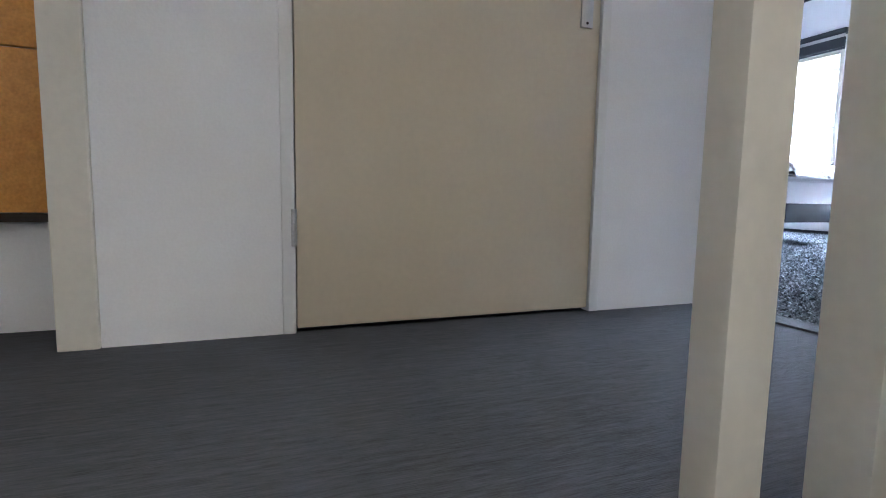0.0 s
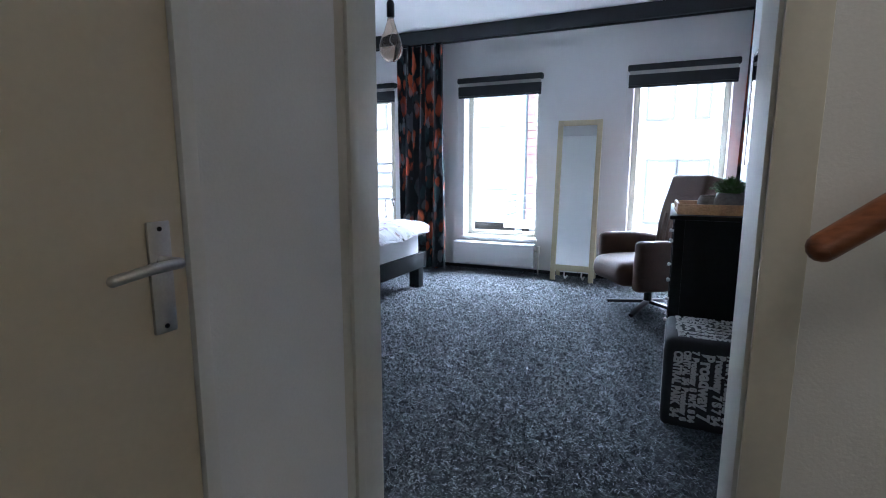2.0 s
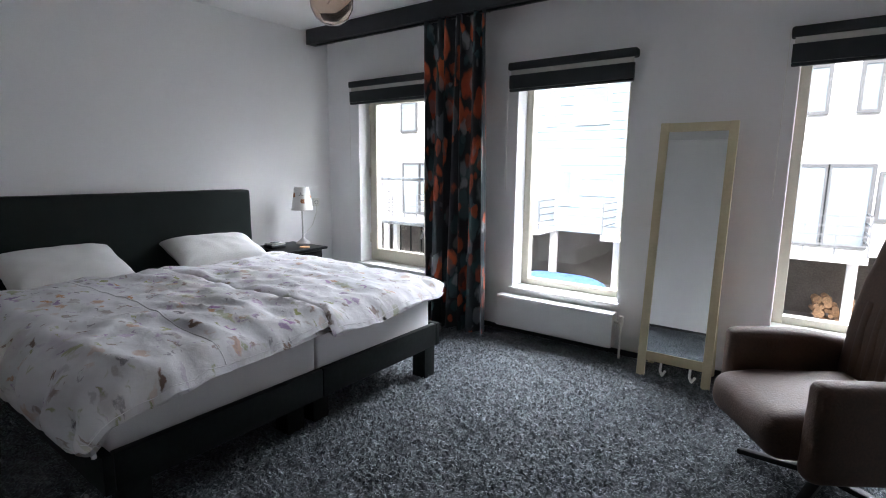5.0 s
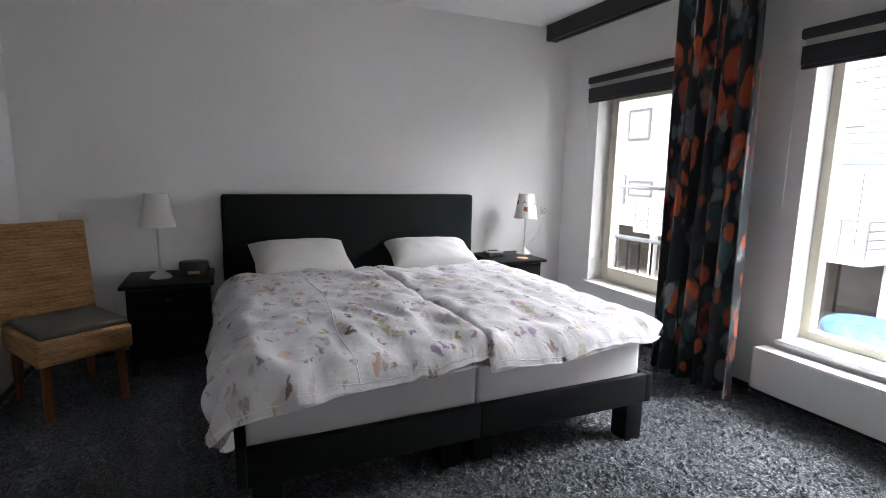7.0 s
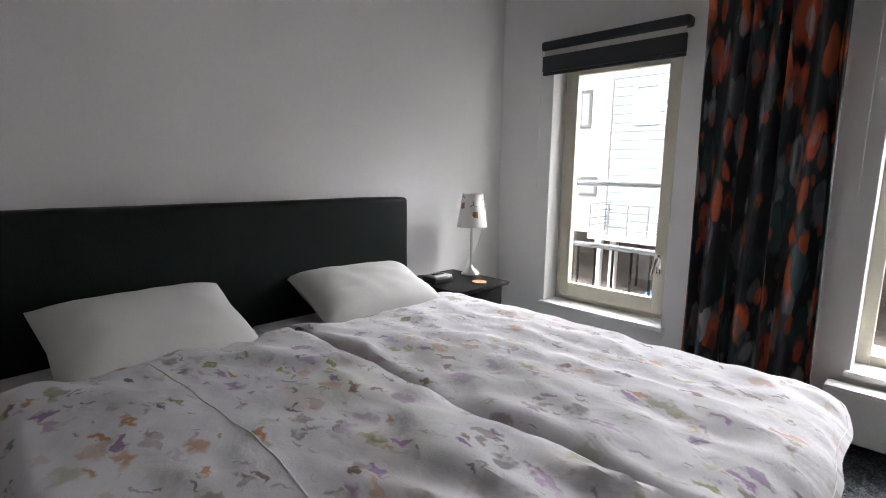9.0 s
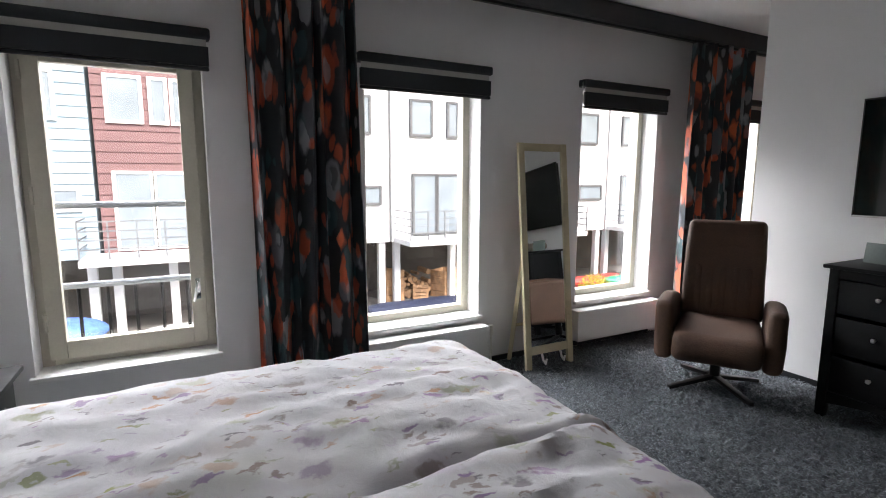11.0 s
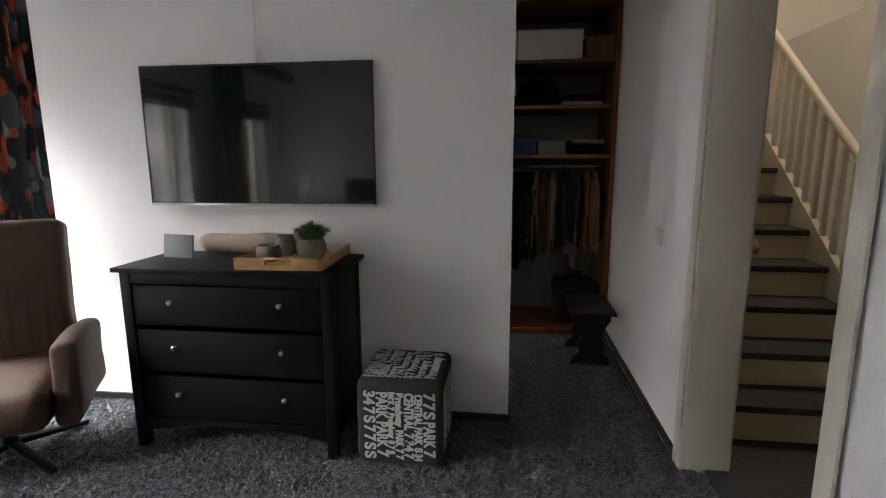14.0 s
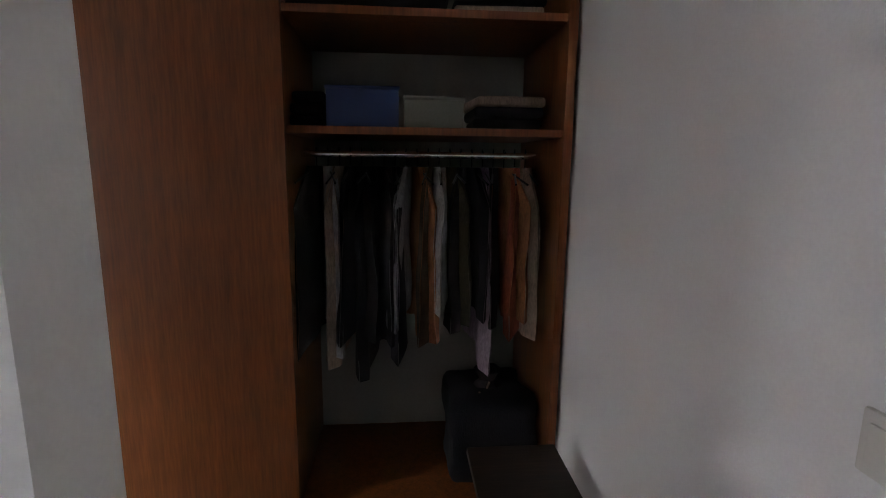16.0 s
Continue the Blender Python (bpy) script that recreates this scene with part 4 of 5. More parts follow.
pot("stone_jar", 4.69, -2.22, DT + 0.0105, 0.058, 0.075, "squat grey stoneware jar on the tray", "jar", M["stone"])
jar = pot("candle_jar", 4.83, -2.24, DT + 0.0105, 0.045, 0.10, "grey stone candle holder on the tray", "candle holder", M["stone"])
plant = pot("potted_plant", 4.77, -2.40, DT + 0.0105, 0.07, 0.095, "grassy green plant in a round stone pot on the tray", "plant", M["stone"])
rng = random.Random(5)
bm = B()
for k in range(420):
    a, lean_out = rng.uniform(0, 6.283), rng.uniform(0.0, 1.0) ** 0.7
    base = Vector((0.03 * lean_out * math.cos(a), 0.03 * lean_out * math.sin(a), 0.075))
    tip = base + Vector((0.085 * lean_out * math.cos(a), 0.085 * lean_out * math.sin(a), 0.10 - 0.045 * lean_out ** 2 + rng.uniform(-0.02, 0.015)))
    mid = (base + tip) / 2 + Vector((0, 0, 0.015))
    wv = Vector((-math.sin(a), math.cos(a), 0)) * 0.0030
    va = [bm.verts.new(p) for p in (base - wv, base + wv, mid + wv * 1.4, mid - wv * 1.4, tip)]
    bm.faces.new((va[0], va[1], va[2], va[3]))
    bm.faces.new((va[3], va[2], va[4]))
    for s in (0.4, 0.7):
        q = base.lerp(tip, s) + Vector((rng.uniform(-0.006, 0.006), rng.uniform(-0.006, 0.006), 0.006))
        vb = [bm.verts.new(q + Vector((rng.uniform(-0.007, 0.007), rng.uniform(-0.007, 0.007), rng.uniform(-0.004, 0.007)))) for _ in range(3)]
        bm.faces.new(vb)
tagged(part("foliage", bm, M["leaf"], plant, "fine green blades", False), kind="stuff")

roll = B()
lathe(roll, [(0.052 * max(0.0, 1 - abs(2 * k / 30 - 1) ** 7) ** 0.5 + 0.003 * math.sin(k * 0.5), -0.34 + 0.68 * k / 30) for k in range(31)], 22)
bmesh.ops.transform(roll, matrix=pose(0, 0, 0.053, 90, 0, 0), verts=roll.verts)
soften(roll, 0.004, 14)
rollob = tagged(part("bolster_roll", roll, M["blanket"]), "soft beige fabric roll lying against the wall on the chest", "bolster")
rollob.matrix_basis = pose(4.895, -2.08, DT + 0.003, 0, 0, 1.5)
pf = thing("picture_frame", (4.76, -1.71, DT), "small grey-green photo frame standing on the chest", "picture frame", "", "", -8)
M["sage"] = surface("sage_card", (0.16, 0.19, 0.18), 0.6, 0, 0.1, 9)
bm = box(B(), -0.006, 0.006, -0.085, 0.085, 0.0, 0.115, 0.002)
bmesh.ops.transform(bm, matrix=Matrix.Rotation(radians(8), 4, "Y"), verts=bm.verts)
part("frame", bm, M["sage"], pf)
part("stand", box(B(), 0.0, 0.055, -0.02, 0.02, 0.0, 0.006), M["blackplastic"], pf)

# ---------------------------------------------------------------- television
tv = thing("television", (TVX, -2.08, 1.135), "large flat black television hanging on the white partition", "television")
part("housing", box(B(), -0.042, -0.012, -0.595, 0.595, 0.01, 0.682, 0.006), M["blackplastic"], tv)
part("screen", box(B(), -0.049, -0.043, -0.596, 0.596, 0.014, 0.686, 0.001), M["screen"], tv, "dark glossy screen", False)
bz = B()
box(bz, -0.052, -0.040, -0.602, 0.602, 0.686, 0.695, 0.001)
box(bz, -0.052, -0.040, -0.602, -0.596, 0.010, 0.686, 0.001)
box(bz, -0.052, -0.040, 0.596, 0.602, 0.010, 0.686, 0.001)
part("bezel", bz, M["blackplastic"], tv)
part("lower_strip", box(B(), -0.053, -0.040, -0.602, 0.602, 0.0, 0.0095, 0.001), M["steel"], tv, "silver strip along the lower edge")
part("wall_mount", box(B(), -0.0115, 0.0, -0.2, 0.2, 0.2, 0.5), M["darkmetal"], tv)
duct = part("cable_duct", box(B(), TVX - 0.012, TVX, -2.085, -2.065, 1.832, 2.16, 0.003), M["wall"])
tagged(duct, "narrow white cable duct above the television", "cable duct")

# ---------------------------------------------------------------- printed pouf
def word(text, size, mat, parent, m, bold=0.0):
    cu = bpy.data.curves.new("lettering", "FONT")
    cu.body, cu.size, cu.extrude, cu.align_x, cu.align_y, cu.offset = text, size, 0.0008, "CENTER", "CENTER", bold
    tmp = bpy.data.objects.new("lettering", cu)
    me = bpy.data.meshes.new_from_object(tmp)
    bpy.data.objects.remove(tmp)
    me.materials.append(mat)
    ob = new("lettering", me)
    ob.parent = parent
    ob.matrix_basis = m
    return ob


M["poufdark"] = surface("charcoal_canvas", (0.022, 0.022, 0.024), 0.85, 0, 0.2, 8, 0.4, 220)
M["poufprint"] = surface("grey_print", (0.50, 0.49, 0.46), 0.85, 0, 0.12, 12, 0.3, 220)
pouf = thing("cube_pouf", (4.715, -2.865, 0.0), "square charcoal pouf printed with pale street names", "pouf")
bm = box(B(), -0.2, 0.2, -0.195, 0.195, 0.0, 0.405, 0.042, 5)
bmesh.ops.subdivide_edges(bm, edges=[e for e in bm.edges if e.calc_length() > 0.2], cuts=10, use_grid_fill=True)
part("body", bm, M["poufdark"], pouf)
WORDS = ("Broadway", "CENTRAL PARK", "7", "PARK", "34", "S", "CENTRAL", "Broadway", "7", "PARK")
pick = random.Random(12)
# tightly set rows of lettering: upright on the sides, across on the top
FACES = {
    "front": Matrix(((0, 0, -1, -0.2008), (0, -1, 0, 0), (-1, 0, 0, 0.2), (0, 0, 0, 1))),
    "rear": Matrix(((0, -1, 0, 0), (0, 0, 1, 0.1958), (-1, 0, 0, 0.2), (0, 0, 0, 1))),
    "side": Matrix(((0, 1, 0, 0), (0, 0, -1, -0.1958), (-1, 0, 0, 0.2), (0, 0, 0, 1))),
    "top": Matrix(((1, 0, 0, 0), (0, 1, 0, 0), (0, 0, 1, 0.4058), (0, 0, 0, 1))),
}
for face, m in FACES.items():
    at = -0.162
    while at < 0.160:
        high = pick.choice((0.026, 0.034, 0.042, 0.052))
        if at + high > 0.172:
            high = 0.172 - at
        run = -0.160
        while run < 0.145:
            txt = pick.choice(WORDS)
            room = high * (0.62 * len(txt) + 0.1)
            if run + room > 0.170:
                txt = pick.choice(("7", "S", "34"))
                room = min(0.170 - run, high * (0.62 * len(txt) + 0.1))
            ob = word(txt, high * 1.34, M["poufprint"], pouf, m @ Matrix.Translation((run + room / 2, at + high / 2, 0)), 0.0028)
            wide = ob.dimensions.x or 1.0
            ob.matrix_basis = m @ Matrix.Translation((run + room / 2, at + high / 2, 0)) @ Matrix.Diagonal((0.94 * room / wide, 1, 1, 1))
            run += room + 0.006
        at += high + 0.005

# ---------------------------------------------------------------- closet passage
WX0, WX1 = 6.36, 7.03
wd = thing("wardrobe", (WX0, -3.62, 0.0), "open built-in wardrobe of orange-brown wood with shelves and a clothes rail", "wardrobe")
wy0, wy1 = -0.49, 0.44
part("side_panel", box(B(), 0.0, 0.60, wy0, wy0 + 0.03, 0.0, 2.50, 0.002), M["warmwood"], wd)
part("side_panel", box(B(), 0.0, 0.60, wy1, wy1 + 0.03, 0.0, 2.50, 0.002), M["warmwood"], wd)
part("back_panel", box(B(), 0.585, 0.60, wy0 + 0.03, wy1, 0.0, 2.50), M["backpanel"], wd, "pale back panel")
part("bottom_board", box(B(), 0.0, 0.585, wy0 + 0.03, wy1, 0.03, 0.055, 0.002), M["warmwood"], wd)
part("plinth", box(B(), 0.02, 0.04, wy0 + 0.03, wy1, 0.0, 0.03), M["warmwood"], wd)
for z in (1.375, 1.735, 2.055):
    part("shelf", box(B(), 0.01, 0.585, wy0 + 0.031, wy1 - 0.001, z, z + 0.025, 0.002), M["warmwood"], wd)
part("top_board", box(B(), 0.0, 0.60, wy0 + 0.031, wy1 - 0.001, 2.475, 2.50, 0.002), M["warmwood"], wd)
part("clothes_rail", rod(B(), (0.28, wy0 + 0.03, 1.315), (0.28, wy1, 1.315), 0.013, 14), M["chrome"], wd, "shiny steel clothes rail")
# closed wing of the wardrobe
wing = thing("wardrobe_wing", (WX0 - 0.03, -2.0, 0.0), "closed wardrobe front of plain orange-brown wood", "wardrobe")
part("body", box(B(), 0.03, 0.66, -1.145, 1.10, 0.0, 2.50, 0.003), M["warmwood"], wing)
for y0, y1 in ((-1.19, -0.45), (-0.445, 0.32), (0.325, 1.10)):
    part("door", box(B(), 0.0, 0.028, y0, y1, 0.02, 2.49, 0.003), M["warmwood"], wing)
part("plinth", box(B(), 0.006, 0.029, -1.15, 1.10, 0.0, 0.018), M["warmwood"], wing)

CLOTHES = [
    ("blue_black", (0.012, 0.013, 0.018)), ("charcoal", (0.02, 0.02, 0.022)), ("white", (0.50, 0.50, 0.50)), ("orange_check", (0.42, 0.17, 0.07)),
    ("brown", (0.10, 0.06, 0.03)), ("pale", (0.40, 0.40, 0.42)), ("olive", (0.07, 0.06, 0.03)), ("lilac", (0.34, 0.26, 0.33)), ("rust_stripe", (0.34, 0.08, 0.035)), ("beige", (0.42, 0.32, 0.24)),
]
for nm, c in CLOTHES:
    M["cl_" + nm] = surface(nm + "_cloth", tuple(0.8 * q for q in c), 0.9, 0, 0.35, 22, 0.5, 160, 0, (1, 1, 0.35))
RAIL = [
    ("beige", .66), ("rust_stripe", .68), ("orange_check", .62), ("charcoal", .62), ("lilac", .82), ("blue_black", .60), ("charcoal", .66), ("olive", .60), ("white", .55), ("brown", .72),
    ("orange_check", .70), ("pale", .62), ("blue_black", .78), ("charcoal", .72), ("blue_black", .86), ("charcoal", .66), ("blue_black", .70), ("beige", .82), ("white", .74), ("charcoal", .74),
]


def garment(y, kind, length, seed):
    t = thing("hanging_garment", (WX0 + 0.28, y, 1.315), kind.replace("_", " ") + " garment on a hanger on the wardrobe rail", "clothing", "clothes on the rail")
    t.matrix_basis = pose(WX0 + 0.28, y, 1.315, 0, 0, 15 * math.sin(seed * 2.3))
    hk = B()
    bent(hk, [(0.0, 0, 0.0), (0.006, 0, 0.018), (0.0, 0, 0.024), (-0.010, 0, 0.014), (0.0, 0, -0.02), (0.0, 0, -0.045)], 0.0022, 5)
    bent(hk, [(0.0, 0, -0.045), (0.19, 0, -0.10)], 0.004, 5)
    bent(hk, [(0.0, 0, -0.045), (-0.19, 0, -0.10)], 0.004, 5)
    part("hanger", hk, M["darkmetal"], t)
    bm = B()
    for s in (1, -1):
        def fn(u, v, s=s):
            a = u * 2 - 1
            w = 0.205 * (0.30 + 0.70 * min(1, v * 7)) * (1 + 0.10 * v)
            shoulder = -0.045 - 0.075 * abs(a) * min(1, v * 6)
            th = (0.016 + 0.012 * v) * (1 - a ** 6) ** 0.5 + 0.001
            fold = 0.012 * math.sin(a * 9 + seed + 2 * v) * v + 0.012 * noise.noise(Vector((a * 2, v * 3, seed)))
            return (a * w, s * th + fold, shoulder - length * v * (1 + 0.03 * math.sin(a * 5 + seed)))
        sheet(bm, 14, 14, fn, (0.5, length))
    bmesh.ops.remove_doubles(bm, verts=bm.verts, dist=0.0006)
    cl = part("cloth", bm, M["cl_" + kind], t)
    return t


for k, (kd, ln) in enumerate(RAIL):
    garment(-4.045 + 0.83 * (k + 0.5) / len(RAIL), kd, 0.80 * ln, k * 1.7)


def folded(x, y, z, w, d, n, kinds, label):
    for k in range(n):
        h = 0.035
        bm = box(B(), -d / 2, d / 2, -w / 2, w / 2, 0.0, h, 0.015, 3)
        ob = part("folded_clothes", soften(bm, 0.006, 9, k + y), M["cl_" + kinds[k % len(kinds)]])
        tagged(ob, label, "clothing", "folded clothes in the wardrobe")
        ob.matrix_basis = pose(x, y, z + 0.005 + k * (h + 0.003), 0, 0, (k % 3 - 1) * 3)


def crate(x, y, z, w, d, h, mat, name, label, category="box"):
    t = thing(name, (x, y, z), label, category)
    e = 0.006
    bm = B()
    box(bm, -d / 2, d / 2, -w / 2, w / 2, 0, e)
    for q in ((-d / 2, -d / 2 + e, -w / 2, w / 2), (d / 2 - e, d / 2, -w / 2, w / 2), (-d / 2 + e, d / 2 - e, -w / 2, -w / 2 + e), (-d / 2 + e, d / 2 - e, w / 2 - e, w / 2)):
        box(bm, *q, e, h)
    part("box_body", bm, mat, t, "", False)
    for q in ((-d / 2 - 0.004, -d / 2 + e, -w / 2 - 0.004, w / 2 + 0.004), (d / 2 - e, d / 2 + 0.004, -w / 2 - 0.004, w / 2 + 0.004)):
        part("rim", box(B(), *q, h, h + 0.012, 0.003), mat, t)
    return t


M["bluebox"] = surface("blue_plastic", (0.013, 0.045, 0.16), 0.45, 0, 0.1, 6)
M["greybox"] = surface("grey_green_box", (0.22, 0.24, 0.20), 0.7, 0, 0.1, 6)
M["whitebox"] = surface("white_storage_box", (0.66, 0.66, 0.62), 0.6, 0, 0.05, 5)
M["basket"] = surface("brown_basket", (0.20, 0.10, 0.045), 0.8, 0, 0.3, 30, 0.8, 60)
SH1, SH2, SH3 = 1.4005, 1.7605, 2.0805
crate(WX0 + 0.25, -3.42, SH1, 0.24, 0.30, 0.125, M["bluebox"], "storage_box", "blue plastic storage box with folded cloth")
crate(WX0 + 0.25, -3.66, SH1, 0.20, 0.30, 0.095, M["greybox"], "storage_box", "small grey-green fabric storage box")
folded(WX0 + 0.25, -3.92, SH1, 0.24, 0.30, 3, ["charcoal", "blue_black", "beige"], "pile of folded dark clothes on the shelf")
folded(WX0 + 0.25, -3.235, SH1, 0.11, 0.30, 3, ["blue_black", "charcoal"], "pile of folded dark clothes on the shelf")
folded(WX0 + 0.25, -3.88, SH2, 0.30, 0.32, 2, ["beige", "charcoal"], "pile of folded clothes on the shelf")
folded(WX0 + 0.25, -3.30, SH2, 0.24, 0.30, 2, ["charcoal"], "pile of folded dark clothes on the shelf")
bag = box(B(), -0.13, 0.13, -0.145, 0.145, 0, 0.19, 0.05, 4)
bmesh.ops.subdivide_edges(bag, edges=[e for e in bag.edges if e.calc_length() > 0.08], cuts=4, use_grid_fill=True)
bagt = thing("black_bag", (WX0 + 0.22, -3.55, SH2 + 0.004), "slumped black fabric bag on the wardrobe shelf", "bag")
part("bag_body", soften(bag, 0.03, 7), M["cl_blue_black"], bagt)
bm = B()
bent(bm, [(0, -0.08, 0.16), (0, -0.06, 0.24), (0, 0.0, 0.26), (0, 0.06, 0.23), (0, 0.08, 0.16)], 0.010, 8)
part("strap", bm, M["cl_blue_black"], bagt)
crate(WX0 + 0.20, -3.62, SH3, 0.46, 0.34, 0.20, M["whitebox"], "storage_box", "long white storage box on the top shelf")
crate(WX0 + 0.20, -3.97, SH3, 0.20, 0.32, 0.15, M["basket"], "basket", "brown woven basket on the top shelf", "basket")
bm = box(B(), -0.20, 0.20, -0.17, 0.17, 0, 0.33, 0.05, 4)
bmesh.ops.subdivide_edges(bm, edges=[e for e in bm.edges if e.calc_length() > 0.08], cuts=4, use_grid_fill=True)
sb = tagged(part("laundry_bag", soften(bm, 0.03, 6, 3), M["cl_blue_black"]), "soft black bag on the wardrobe floor", "bag")
sb.matrix_basis = pose(WX0 + 0.26, -3.90, 0.062)
neck = lathe(B(), [(0.0, 0.31), (0.07, 0.32), (0.035, 0.36), (0.055, 0.40), (0.04, 0.405), (0.0, 0.37)], 18)
part("gathered_neck", soften(neck, 0.012, 30, 1), M["cl_charcoal"], sb)
part("drawstring", bent(B(), [(-0.04, 0.0, 0.36), (-0.07, 0.03, 0.30), (-0.10, 0.05, 0.345), (-0.13, 0.06, 0.28)], 0.004, 6), M["cl_beige"], sb, "pale drawstring")

bench = thing("carved_stool", (5.95, -3.90, 0.0), "low dark oak stool with carved board legs", "stool")
part("top", box(B(), -0.235, 0.235, -0.145, 0.145, 0.36, 0.385, 0.006), M["darkoak"], bench)
for sx in (-0.16, 0.16):
    bm = B()
    pr = [(-0.135, 0.0), (-0.12, 0.05), (-0.075, 0.09), (-0.09, 0.15), (-0.06, 0.20), (-0.085, 0.26), (-0.12, 0.31), (-0.125, 0.36)]
    ring = [(y, z) for y, z in pr] + [(-y, z) for y, z in reversed(pr)]
    fa = [bm.verts.new((sx - 0.014, y, z)) for y, z in ring]
    fb = [bm.verts.new((sx + 0.014, y, z)) for y, z in ring]
    bm.faces.new(fa)
    bm.faces.new(list(reversed(fb)))
    for k in range(len(ring)):
        bm.faces.new((fa[k], fb[k], fb[(k + 1) % len(ring)], fa[(k + 1) % len(ring)]))
    part("leg", bm, M["darkoak"], bench, "carved board leg", False)
part("stretcher", box(B(), -0.175, 0.175, -0.02, 0.02, 0.14, 0.19, 0.004), M["darkoak"], bench)


def wall_switch(x, z):
    t = thing("light_switch", (x, BACK, z), "white light switch on the white wall", "switch", "light switches")
    part("plate", box(B(), -0.042, 0.042, 0.0, 0.010, -0.042, 0.042, 0.004), M["plastic"], t)
    part("rocker", box(B(), -0.028, 0.028, 0.010, 0.0155, -0.028, 0.028, 0.003), M["plastic"], t)
    return t


wall_switch(5.20, 0.965)

# ---------------------------------------------------------------- doors
def door_frame(name, x0, x1, y0, y1, top, axis="x"):
    """Painted lining and architraves round an opening."""
    t = thing(name, (0, 0, 0), "cream painted wooden door frame", "door frame", "", "structure")
    bm = B()
    if axis == "x":
        box(bm, x0 - 0.03, x0, y0 - 0.01, y1 + 0.01, 0.0, top, 0.003)
        box(bm, x1, x1 + 0.03, y0 - 0.01, y1 + 0.01, 0.0, top, 0.003)
        box(bm, x0 - 0.03, x1 + 0.03, y0 - 0.01, y1 + 0.01, top, top + 0.03, 0.003)
        part("lining", bm, M["trim"], t)
        for ya, yb in ((y0 - 0.022, y0 - 0.011), (y1 + 0.011, y1 + 0.022)):
            if ya > y0:
                part("architrave", box(B(), x0 - 0.075, x0 - 0.008, ya, yb, 0.0, top + 0.07, 0.003), M["trim"], t)
            part("architrave", box(B(), x1 + 0.008, x1 + 0.075, ya, yb, 0.0, top + 0.07, 0.003), M["trim"], t)
            part("architrave", box(B(), x0 - 0.006, x1 + 0.006, ya, yb, top + 0.008, top + 0.07, 0.003), M["trim"], t)
        part("door_stop", box(B(), x0, x0 + 0.012, y0 + 0.04, y0 + 0.08, 0.0, top, 0.002), M["trim"], t)
    else:
        for a, b in ((x0 - 0.032, x0), (x1, x1 + 0.032)):
            part("post", box(B(), y0 - 0.006, y1 + 0.006, a, b, 0.0, top + 0.045, 0.004), M["white"], t)
        part("head", box(B(), y0 - 0.006, y1 + 0.008, x0, x1, top, top + 0.045, 0.004), M["trim"], t)
    return t


def door_leaf(name, label, width, m):
    """A flush leaf, hinged at its local origin, reaching along +x, its room face towards +y."""
    t = thing(name, (0, 0, 0), label, "door", "", "structure")
    t.matrix_basis = m
    part("leaf", box(B(), 0.0, width, -0.040, 0.0, 0.012, 2.055, 0.003), M["cream"], t)
    for s, face in ((1, 0.0), (-1, -0.040)):
        pl = part("lock_plate", box(B(), width - 0.069, width - 0.029, min(face, face + s * 0.007), max(face, face + s * 0.007), 0.838, 1.022, 0.003), M["steel"], t, "satin steel lock plate")
        bm = B()
        y = face + s * 0.007
        rod(bm, (width - 0.049, y, 0.958), (width - 0.049, y + s * 0.045, 0.958), 0.009)
        bent(bm, [(width - 0.049, y + s * 0.045, 0.958), (width - 0.10, y + s * 0.05, 0.958), (width - 0.158, y + s * 0.047, 0.950)], 0.0085, 10)
        part("lever", bm, M["steel"], pl)
        for z in (0.850, 1.010):
            part("screw", rod(B(), (width - 0.049, y, z), (width - 0.049, y + s * 0.0015, z), 0.004, 10), M["darkmetal"], pl)
    for z in (0.22, 1.05, 1.85):
        part("hinge", rod(B(), (-0.006, 0.004, z), (-0.006, 0.004, z + 0.09), 0.008, 10), M["steel"], t)
    return t


door_frame("trim_bedroom_door", DOOR0, DOOR1, HALL, BACK, 2.07)
# ---------------------------------------------------------------- landing
HX = 3.755
LX = 4.68
UP0, UP1 = -5.22, HALL
slab("floor_landing", 2.2, LX, -7.3, HALL, -0.25, 0.0, M["hallcarpet"], "dark grey ribbed landing carpet", "carpet")
slab("floor_under_stairs", LX, 5.0, UP0, HALL, -0.25, 0.0, M["hallcarpet"], "dark grey ribbed carpet before the upper stairs", "carpet")
slab("threshold", DOOR0, DOOR1, HALL - 0.002, -4.215, -0.02, 0.006, M["hallcarpet"], "dark threshold strip in the doorway", "threshold")
carpet("floor_doorway", DOOR0, DOOR1, -4.215, BACK + 0.06, 0.03, 0.010, M["carpet"], "dark grey shaggy carpet in the doorway")
pile("doorway_pile", DOOR0 + 0.01, DOOR1 - 0.01, -4.205, BACK + 0.03, 900, "shaggy dark grey yarn pile in the doorway")
A0, A1 = -5.604, -4.735
wall_with_holes("wall_landing", "y", -6.02, HALL, HX - 0.10, HX, 0.0, CEIL, [(A0 - 0.032, A1 + 0.032, 0.0, 2.11)], M["wall"], "white landing wall with a closed cream door")
door_frame("trim_landing_door", A0, A1, HX - 0.07, HX, 2.065, "y")
door_leaf("door_2", "closed cream flush door with a long steel lock plate", A1 - A0 - 0.006, Matrix.Translation((HX - 0.002, A0 + 0.003, 0)) @ Matrix.Rotation(radians(90), 4, "Z") @ Matrix.Diagonal((1, -1, 1, 1)))
# black strip that paints the shade below the door leaf
part("door_gap_shade", box(B(), HX - 0.06, HX - 0.03, A0, A1, 0.0, 0.010), M["black"], None, "", False)
tagged(bpy.data.objects["door_gap_shade"], "black strip for the shade in the gap under the landing door", "threshold", "", "structure")
